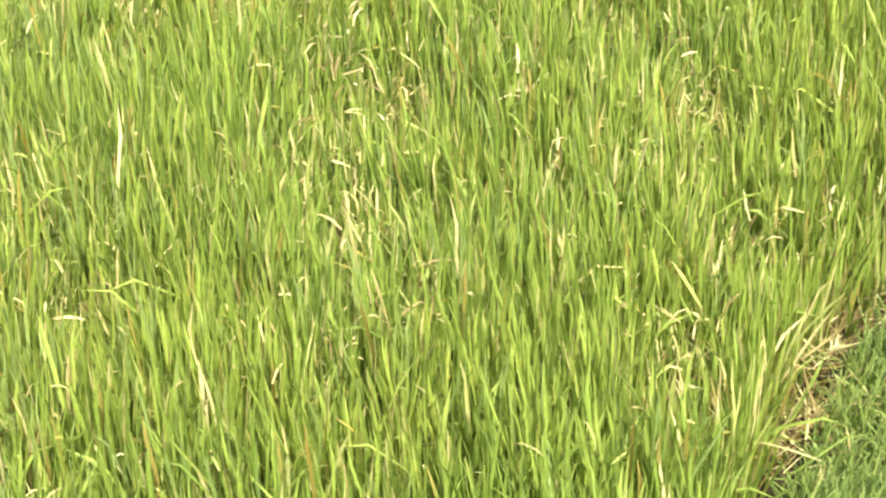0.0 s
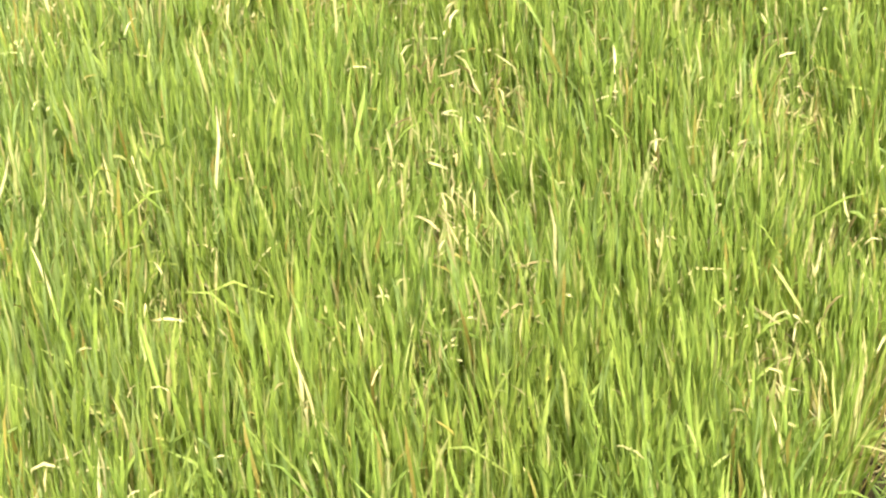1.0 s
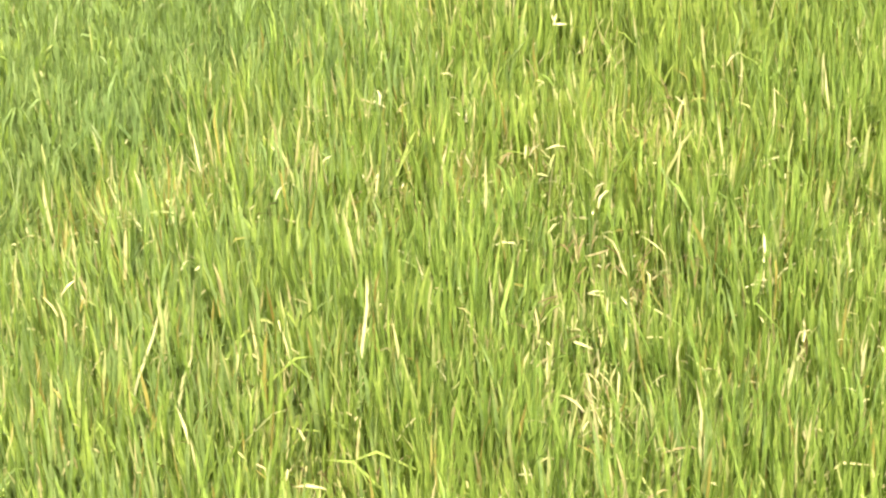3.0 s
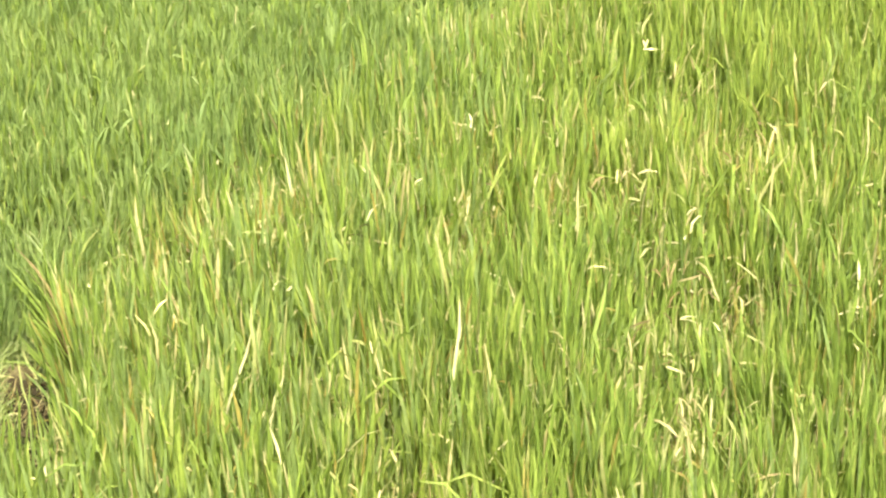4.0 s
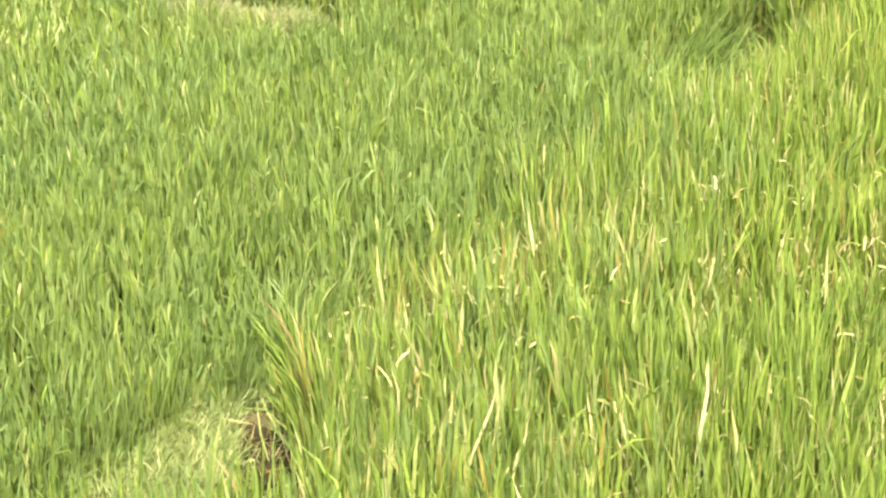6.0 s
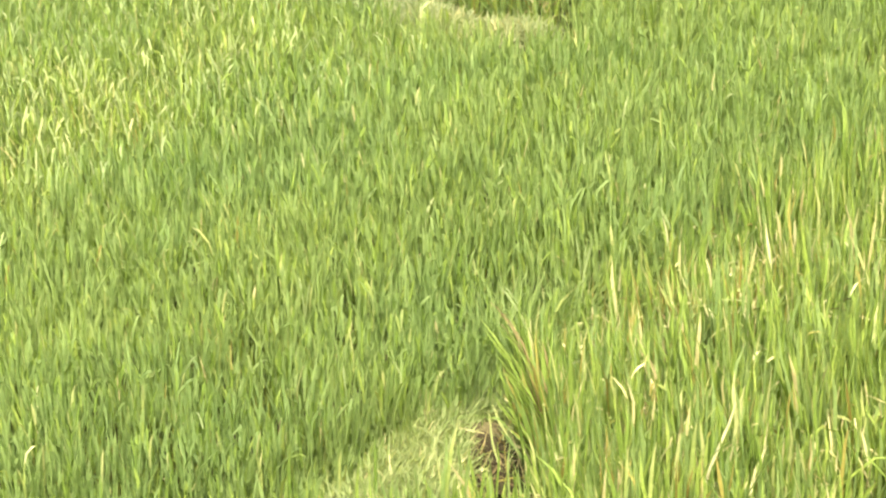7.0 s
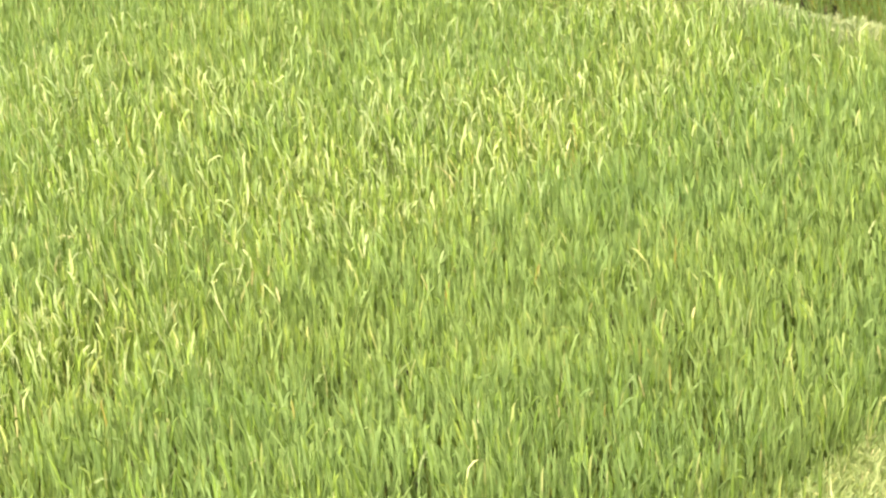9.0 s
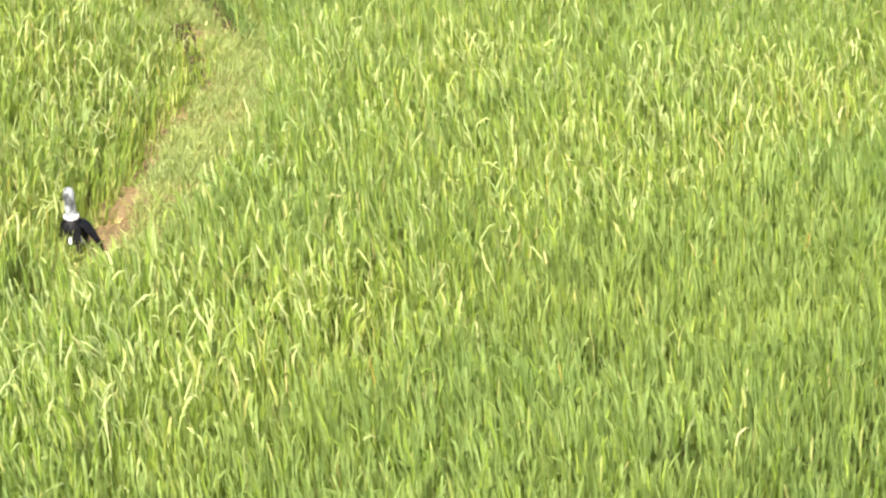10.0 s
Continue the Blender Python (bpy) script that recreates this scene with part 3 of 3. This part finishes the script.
# these two strips use the darkened green to stand for shade
bank_grass(NOTCH, 0.07, 0.155, 420, 208, "grass hanging over the mud edge, coloured dark for shade", (0.08, 0.20), 0.02, pale=0.02, green=SHADED_LEAF, sweep=2.4, wide=0.007)
bank_grass(PATH_BEND[:5], 0.06, 0.14, 160, 209, "grass clumps on the broken mud edge, coloured as dark spots of shade", (0.06, 0.14), 0.05, pale=0.05, green=SHADED_LEAF, sweep=0.0, wide=0.007)
bank_grass([(-7.60, 7.56), (-7.52, 7.40), (-7.40, 7.15)], 0.17, 0.11, 6000, 205, "green grass tuft at the foot of the bird scarer", (0.06, 0.16), 0.08, pale=0.3)


# ---- straw along the open rice edges ----
def straw_litter(line, half, height, count, seed, label, long=(0.06, 0.26), dead=0.40, pale=STRAW):
    r = np.random.default_rng(seed)
    seg = r.integers(0, len(line) - 1, count)
    p = np.array(line)
    f = r.random(count)[:, None]
    at = p[seg] * (1 - f) + p[seg + 1] * f + r.normal(0, half / 2, (count, 2))
    base = np.column_stack([at, height * r.random(count) ** 1.5 + 0.02])
    v = ribbons(base, r.uniform(*long, count), r.uniform(0.0045, 0.009, count), r.uniform(0, 6.28, count), r.uniform(0.7, 1.7, count), r.normal(0.3, 0.6, count), r.normal(0, 1, count))
    return link_ribbons("straw_litter", [(v, r.choice(3, count, p=[0.88 - dead, 0.12, dead]))], [pale, RUST, DEAD], label, "straw")


straw_litter([(0.99, 6.10), (1.05, 6.30), (1.12, 6.50), (1.23, 6.80), (1.42, 6.98)], 0.085, 0.20, 430, 301, "tangled pale dry straw along the foot of the rice edge", (0.05, 0.21), 0.60, CREAM)
straw_litter(CORNER, 0.10, 0.15, 170, 302, "dry straw stems in a muddy hollow at the rice corner", (0.04, 0.16), 0.62)
straw_litter(FOOTPATH_MUD[:8], 0.07, 0.10, 800, 303, "brown straw on the bare edge of the footpath", (0.03, 0.12))
straw_litter([(-7.62, 8.8), (-7.72, 9.0)], 0.10, 0.06, 90, 305, "small patch of dry straw on the footpath")
straw_litter(NOTCH, 0.05, 0.16, 50, 306, "brown dead leaves on the shade-dark mud edge", (0.04, 0.12))
straw_litter([(-4.6, 12.15), (-4.1, 11.93), (-3.6, 11.70), (-3.42, 11.62)], 0.07, 0.75, 620, 304, "rusty straw at the foot of the upper rice", (0.04, 0.12))


# ---- long stalks lying in the corner hollow: x, y, z, way (degrees), tilt from upright, length ----
STALKS = [(-2.50, 7.40, 0.17, 118, 62, 0.27), (-2.49, 7.42, 0.17, 60, 48, 0.14), (-2.62, 7.62, 0.19, 178, 84, 0.14), (-2.53, 7.60, 0.20, 130, 66, 0.16),
          (-2.66, 7.40, 0.17, 8, 86, 0.18), (-2.64, 7.34, 0.17, -6, 86, 0.20), (-2.55, 7.33, 0.10, 84, 40, 0.15), (-2.48, 7.70, 0.22, 150, 70, 0.15)]
for k, (x, y, z, way, tilt, long) in enumerate(STALKS):
    one = ribbons(np.zeros((1, 3)), np.array([long]), np.array([0.008]), np.array([radians(way)]), np.array([radians(tilt)]), np.array([0.15]), np.array([0.5]))[0]
    stalk = link_mesh("straw_stalk", one, PATTERN, PATTERN_SIZES, [STRAW if k % 3 else YELLOW], np.zeros(3), UV)
    stalk.location = (x, y, z)
    tagged(stalk, "pale dry straw stalk lying in the muddy hollow", "straw", "stalks in the hollow")


# ---- tufts of dead leaves ----
def dead_tuft(x, y, z, seed, label):
    """An Empty with bent dry leaves under it."""
    r = np.random.default_rng(seed)
    tuft = tagged(new("dead_leaf_tuft"), label, "dry leaves", "tufts of dead rice leaves")
    tuft.location = (x, y, z)
    n = int(r.integers(20, 40))
    base = np.column_stack([r.normal(0, 0.085, n), r.normal(0, 0.06, n), r.uniform(-0.24, 0.03, n)])
    v = ribbons(base, r.uniform(0.04, 0.12, n), r.uniform(0.0055, 0.009, n), r.uniform(0, 6.28, n), np.abs(r.normal(0.3, 0.6, n)), r.normal(0.9, 0.9, n), r.normal(0, 0.9, n))
    for one in v:
        leaf = link_mesh("dry_leaf", one, PATTERN, PATTERN_SIZES, [STRAW if r.random() < 0.55 else DEAD], np.zeros(3), UV)
        leaf.parent = tuft


for k, (x, y) in enumerate(TUFTS):
    dead_tuft(x, y, 0.51, 400 + k, "tuft of bent pale dry rice leaves in a gap")


# ---- single rice plants along the open edges ----
def rice_plant(seed, label, sideways=0.0, fan=0.0, green=LEAF, share=0.66, size=1.0, tops=(0.30, 0.62), stem=STEM, stems=9, dry=True, blades=34, dull=False):
    """One hill of rice: every leaf and stem is a part."""
    r = np.random.default_rng(seed)
    plant = tagged(new("rice_plant"), label, "rice plant", "rice plants along the field edge")
    n = blades
    az = np.where(r.random(n) < 0.5, r.normal(sideways, 0.7, n), r.uniform(0, 6.28, n))
    length = r.uniform(0.20, 0.42, n) * size
    top = r.uniform(*tops, n)
    base = np.column_stack([np.cos(az) * 0.03 + r.normal(0, 0.012, n), np.sin(az) * 0.03 + r.normal(0, 0.012, n), np.clip(top - length, 0.03, None)])
    v = ribbons(base, length, r.uniform(0.007, 0.0115, n), az, np.abs(r.normal(0.10, 0.08, n)) + fan * (np.cos(az - sideways) > 0.3) * r.uniform(0.2, 1.0, n), np.abs(r.normal(0.18, 0.25, n)), r.normal(0, 0.6, n))
    for one in v:
        faded_or_glint = (RUST if r.random() < 0.4 else DEAD) if dull else (YELLOW if not dry or r.random() < 0.5 else (STRAW if r.random() < 0.5 else RUST))
        m = green if r.random() < share else faded_or_glint
        link_mesh("leaf", one, PATTERN, PATTERN_SIZES, [m], np.zeros(3), UV).parent = plant
    n = stems
    az = r.uniform(0, 6.28, n)
    base = np.column_stack([np.cos(az) * 0.022, np.sin(az) * 0.022, np.full(n, -0.03)])
    for one in ribbons(base, r.uniform(0.3, 0.42, n), np.full(n, 0.008), az, np.abs(r.normal(0.1, 0.06, n)), r.normal(0.05, 0.05, n), r.normal(0, 0.8, n)):
        link_mesh("stem", one, PATTERN, PATTERN_SIZES, [stem if r.random() < 0.6 else STEM], np.zeros(3), UV).parent = plant
    return plant


kinds = [rice_plant(601 + k, "rice hill with yellowing leaves at the open field edge", share=0.68, stem=DEAD, stems=18) for k in range(3)]
EDGE_PLANTS = [(0.79, 5.80), (0.83, 5.94), (0.87, 6.08), (0.91, 6.22), (0.96, 6.36), (1.00, 6.50), (1.06, 6.64), (1.14, 6.78), (1.25, 6.91), (1.38, 7.02)]
for k, (x, y) in enumerate(EDGE_PLANTS):
    turn = pose(x, y, 0, 0, 0, 97 * k)
    if k < 3:
        kinds[k].matrix_basis = turn
    else:
        copy_thing(kinds[k % 3], turn)
corner = [rice_plant(611 + k, "leaning rice hill with brown stems at the muddy corner", 2.6, 0.34, share=0.74, size=0.80, stem=DEAD, stems=30, blades=34, dull=True) for k in range(2)]
for k, (x, y) in enumerate([(-2.42, 7.74), (-2.36, 7.58), (-2.48, 7.90), (-2.28, 7.42), (-2.44, 7.82), (-2.32, 7.50), (-2.50, 8.02)]):
    turn = pose(x, y, 0, 0, -6, 12 * k - 20)
    if k < 2:
        corner[k].matrix_basis = turn
    else:
        copy_thing(corner[k % 2], turn)

upper = [rice_plant(621 + k, "green rice hill with rusty base behind the bank", -1.57, 0.45, green=FRESH, share=0.94, size=0.5, tops=(0.06, 0.50), stem=STEM, stems=6, blades=44) for k in range(2)]
UPPER_EDGE = [(-5.5, 12.46), (-5.25, 12.38), (-5.05, 12.31), (-4.85, 12.23), (-4.66, 12.15), (-4.46, 12.06), (-4.28, 11.97), (-4.10, 11.88), (-3.92, 11.80), (-3.74, 11.71), (-3.56, 11.64)]
UPPER_EDGE += [(x + 0.09, y - 0.16) for x, y in UPPER_EDGE]
for k, (x, y) in enumerate(UPPER_EDGE):
    turn = pose(x, y, NORTH_RISE, 0, 0, 23 * (k % 5) - 46)
    if k < 2:
        upper[k].matrix_basis = turn
    else:
        copy_thing(upper[k % 2], turn)
beside = [rice_plant(631 + k, "yellow-green rice hill beside the footpath", 0.0, 0.55, green=LEAF, share=0.5, size=0.40, tops=(0.06, 0.26), stems=5, dry=False, blades=44) for k in range(2)]
PATH_EDGE = [(-7.72, 7.95), (-7.80, 8.15), (-7.89, 8.35), (-7.98, 8.55), (-8.08, 8.75), (-8.18, 8.95), (-8.28, 9.15), (-8.36, 9.35), (-8.42, 9.58), (-8.50, 9.80), (-8.64, 10.00), (-8.82, 10.22)]
PATH_EDGE += [(x + 0.03, y + 0.11) for x, y in PATH_EDGE[:-1]]
for k, (x, y) in enumerate(PATH_EDGE):
    turn = pose(x, y, -0.02, 0, 0, 27 * (k % 5) - 54)
    if k < 2:
        beside[k].matrix_basis = turn
    else:
        copy_thing(beside[k % 2], turn)

# ---- single leaves and ears that stand out: x, y, the way across (degrees), lean, length, sort ----
SORTS = {"Y": (YELLOW, "yellow_leaf", "single bright yellow rice leaf above the canopy", 0.013), "S": (STRAW, "straw_leaf", "single pale dry rice leaf above the canopy", 0.009),
         "R": (RUST, "rusty_leaf", "single rusty orange dead rice leaf in the canopy", 0.010), "E": (EAR, "rice_ear", "single pale yellow ear standing above the rice", 0.009)}
SINGLES = [
    (0.97, 6.29, 0, 37, 0.21, "Y"),
    (0.80, 6.49, 0, -31, 0.18, "Y"),
    (0.31, 6.44, 0, -32, 0.11, "Y"),
    (0.49, 7.52, 0, -16, 0.07, "Y"),
    (-0.08, 7.00, 0, -30, 0.08, "Y"),
    (-0.14, 5.50, 0, 0, 0.16, "Y"),
    (-0.35, 5.85, 0, -16, 0.08, "S"),
    (0.44, 6.67, 0, -13, 0.07, "S"),
    (0.83, 6.65, 0, -9, 0.06, "S"),
    (-0.30, 7.39, 0, -81, 0.07, "S"),
    (-0.23, 6.95, 0, -28, 0.07, "S"),
    (0.38, 5.73, 0, 138, 0.10, "Y"),
    (1.00, 5.63, 0, -93, 0.19, "S"),
    (0.62, 7.33, 0, -25, 0.05, "S"),
    (-1.11, 9.05, 8, 20, 0.09, "Y"),
    (-0.45, 9.90, 8, 34, 0.26, "S"),
    (-0.80, 9.12, 8, -23, 0.06, "S"),
    (-1.48, 9.50, 8, -1, 0.08, "Y"),
    (-0.16, 7.48, 8, 16, 0.10, "Y"),
    (-3.58, 7.64, 15, 143, 0.07, "R"),
    (-2.50, 8.55, 15, -2, 0.10, "E"),
    (-2.57, 8.07, 15, -26, 0.13, "E"),
    (-3.35, 7.89, 15, 0, 0.11, "E"),
    (-1.10, 9.02, 15, 22, 0.12, "S"),
    (-4.11, 8.64, 15, 1, 0.12, "E"),
    (-1.80, 10.15, 15, -6, 0.11, "E"),
    (-1.68, 10.10, 15, 8, 0.14, "E"),
    (-4.13, 8.70, 20, 5, 0.09, "E"),
    (-2.46, 8.40, 20, 3, 0.15, "E"),
    (-4.38, 7.09, 20, 35, 0.08, "E"),
    (-2.61, 8.18, 20, -28, 0.09, "E"),
    (-2.20, 8.93, 20, -20, 0.14, "E"),
    (-4.11, 8.68, 27, 8, 0.10, "E"),
    (-3.46, 7.48, 27, -31, 0.09, "R"),
    (-4.38, 7.04, 27, 43, 0.12, "E"),
    (-3.58, 6.68, 27, 28, 0.06, "R"),
    (-4.78, 6.87, 27, -19, 0.09, "E"),
    (-3.35, 7.89, 27, 3, 0.11, "E"),
    (-5.54, 6.84, 27, 3, 0.16, "E"),
    (-4.39, 7.06, 33, 48, 0.10, "E"),
    (-4.81, 6.92, 33, -22, 0.08, "E"),
    (-5.86, 5.96, 33, 2, 0.12, "E"),
    (-5.67, 5.75, 33, 13, 0.14, "S"),
    (-7.25, 9.92, 33, -15, 0.11, "E"),
    (-6.07, 8.83, 33, -16, 0.14, "E"),
    (-6.68, 6.40, 33, -6, 0.10, "E"),
    (-6.09, 5.86, 33, -4, 0.11, "S"),
]
for k, (x, y, across, lean, long, sort) in enumerate(SINGLES):
    m, name, label, wide = SORTS[sort]
    r = np.random.default_rng(700 + k)
    low = -0.10 if abs(lean) < 60 else 0.0
    side = radians(across) + (0.0 if lean > 0 else math.pi) + r.normal(0, 0.2)
    one = ribbons(np.array([[0.0, 0.0, low]]), np.array([long - low]), np.array([wide * (0.6 if sort == "S" and long > 0.15 else 1.0)]), np.array([side]), np.array([radians(abs(lean)) * 0.8]), np.array([radians(abs(lean)) * 0.3 + (0.25 if sort == "E" else 0.05)]),
                  np.array([r.normal(0, 0.3)]) + (1.2 if abs(lean) > 30 else 0.9), 0.5)[0]
    ob = link_mesh(name, one, PATTERN, PATTERN_SIZES, [m], np.zeros(3), UV)
    ob.location = (x, y - 0.05, 0.50)
    tagged(ob, label, "leaf" if sort != "E" else "rice ear", "single leaves standing out")


# ---- scare post ----
def part(name, bm, material, parent, label=""):
    me = bpy.data.meshes.new(name)
    bm.to_mesh(me)
    bm.free()
    for f in me.polygons:
        f.use_smooth = True
    me.materials.append(material)
    ob = new(name, me)
    ob.parent = parent
    return tagged(ob, label)


def lathe(profile, sides=20, wobble=0.0, seed=0):
    """A turned form from (radius, height) rows."""
    r = random.Random(seed)
    bm = bmesh.new()
    rings = []
    for rad, z in profile:
        rings.append([bm.verts.new((rad * (1 + r.uniform(-wobble, wobble)) * math.cos(6.2832 * k / sides), rad * (1 + r.uniform(-wobble, wobble)) * math.sin(6.2832 * k / sides), z)) for k in range(sides)])
    for a, b in zip(rings, rings[1:]):
        for k in range(sides):
            bm.faces.new((a[k], a[(k + 1) % sides], b[(k + 1) % sides], b[k]))
    bm.faces.new(rings[-1])
    return bm


def plain(name, colour, rough, clear=0.0, shine=0.25):
    m, tree, skin = start_material(name)
    coord = tree.nodes.new("ShaderNodeTexCoord")
    stain = node(tree, "ShaderNodeTexNoise", Scale=32.0, Detail=3.0)
    tree.links.new(coord.outputs["Object"], stain.inputs["Vector"])
    tree.links.new(mixed(tree, 1.0, colour, ramp(tree, stain.outputs["Fac"], [(0.40, (0.25, 0.25, 0.25)), (0.58, (1.3, 1.3, 1.3))]), "MULTIPLY"), skin.inputs["Base Color"])
    skin.inputs["Roughness"].default_value = rough
    skin.inputs["Transmission Weight"].default_value = clear
    skin.inputs["Specular IOR Level"].default_value = shine
    return m


def scare_post(x, y, z):
    post = tagged(new("scare_post"), "cloudy plastic bottle over a stake wrapped in torn black plastic", "bird scarer")
    post.location = (x, y, z)
    part("stake", lathe([(0.011, -0.12), (0.010, 0.1), (0.009, 0.22)], 10, 0.1, 3), plain("weathered_wood", (0.30, 0.20, 0.12), 0.8), post, "weathered brown stake")
    bottle = part("bottle", lathe([(0.030, 0.168), (0.028, 0.178), (0.0255, 0.19), (0.025, 0.22), (0.023, 0.235), (0.025, 0.25), (0.0245, 0.275), (0.021, 0.29), (0.012, 0.298), (0.002, 0.30)], 24),
                  plain("cloudy_plastic", (0.20, 0.215, 0.225), 0.3, 0.1), post, "cloudy grey plastic bottle, upside down")
    part("rim", lathe([(0.0325, 0.160), (0.034, 0.166), (0.034, 0.174), (0.031, 0.178)], 24), plain("white_plastic", (0.50, 0.50, 0.50), 0.35), bottle, "white rim")
    black = plain("black_plastic", (0.005, 0.005, 0.006), 0.5, shine=0.10)
    part("wrapping", lathe([(0.050, 0.055), (0.058, 0.075), (0.056, 0.10), (0.048, 0.130), (0.036, 0.155), (0.020, 0.165)], 18, 0.22, 5), black, post, "crumpled black plastic wrapping")
    r = random.Random(9)
    for k in range(9):
        a = 0.15 + k * 0.70 + r.uniform(-0.12, 0.12)
        reach = (0.125, 0.105, 0.055, 0.05, 0.05, 0.05, 0.052, 0.055, 0.07)[k]
        bm = bmesh.new()
        old = None
        w = r.uniform(0.030, 0.040) if k < 2 else r.uniform(0.022, 0.028)
        for i in range(6):
            s = i / 5
            rad, h = 0.045 + (reach - 0.035) * s ** 0.8, 0.145 - (0.145 - r.uniform(0.0, 0.04)) * s ** 1.5
            u = w * (1 - 0.55 * s)
            row = [bm.verts.new((rad * math.cos(a) - q * u * math.sin(a), rad * math.sin(a) + q * u * math.cos(a), h + d)) for q, d in ((-1, 0.0), (0, 0.006), (1, 0.0))]
            if old:
                for j in (0, 1):
                    bm.faces.new((old[j], old[j + 1], row[j + 1], row[j]))
            old = row
        part("torn_strip", bm, black, post)
    # added whitish strips that stand for glints on the black wrapping
    faded_or_glint = plain("highlight_plastic", (0.55, 0.56, 0.52), 0.5)
    for a, low, w in ((-1.10, 0.070, 0.006), (-0.40, 0.068, 0.004)):
        bm = bmesh.new()
        old = None
        for i in range(5):
            q = i / 4
            rad, h = 0.066 + 0.008 * q, 0.100 - (0.100 - low) * q
            row = [bm.verts.new((rad * math.cos(a) - d * w * math.sin(a), rad * math.sin(a) + d * w * math.cos(a), h)) for d in (-1, 1)]
            if old:
                bm.faces.new((old[0], old[1], row[1], row[0]))
            old = row
        part("highlight_strip", bm, faded_or_glint, post, "narrow white strip added as a highlight on the black plastic")


scare_post(-7.50, 7.70, 0.12)


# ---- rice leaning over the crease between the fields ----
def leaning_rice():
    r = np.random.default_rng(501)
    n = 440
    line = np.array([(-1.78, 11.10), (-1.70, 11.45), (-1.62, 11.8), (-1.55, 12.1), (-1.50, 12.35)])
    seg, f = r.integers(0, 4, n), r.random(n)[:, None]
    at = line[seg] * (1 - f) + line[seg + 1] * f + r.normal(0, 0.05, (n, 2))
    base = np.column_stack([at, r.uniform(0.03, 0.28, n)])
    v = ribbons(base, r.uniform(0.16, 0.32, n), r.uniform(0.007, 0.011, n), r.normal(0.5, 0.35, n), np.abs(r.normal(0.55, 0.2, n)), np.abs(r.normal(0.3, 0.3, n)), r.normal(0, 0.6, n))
    # the shade inside the gap is put into the leaf colour
    link_ribbons("leaning_rice", [(v, np.zeros(n))], [SHADED_LEAF], "rice leaves leaning over a gap, coloured dark for shade", "rice plant")


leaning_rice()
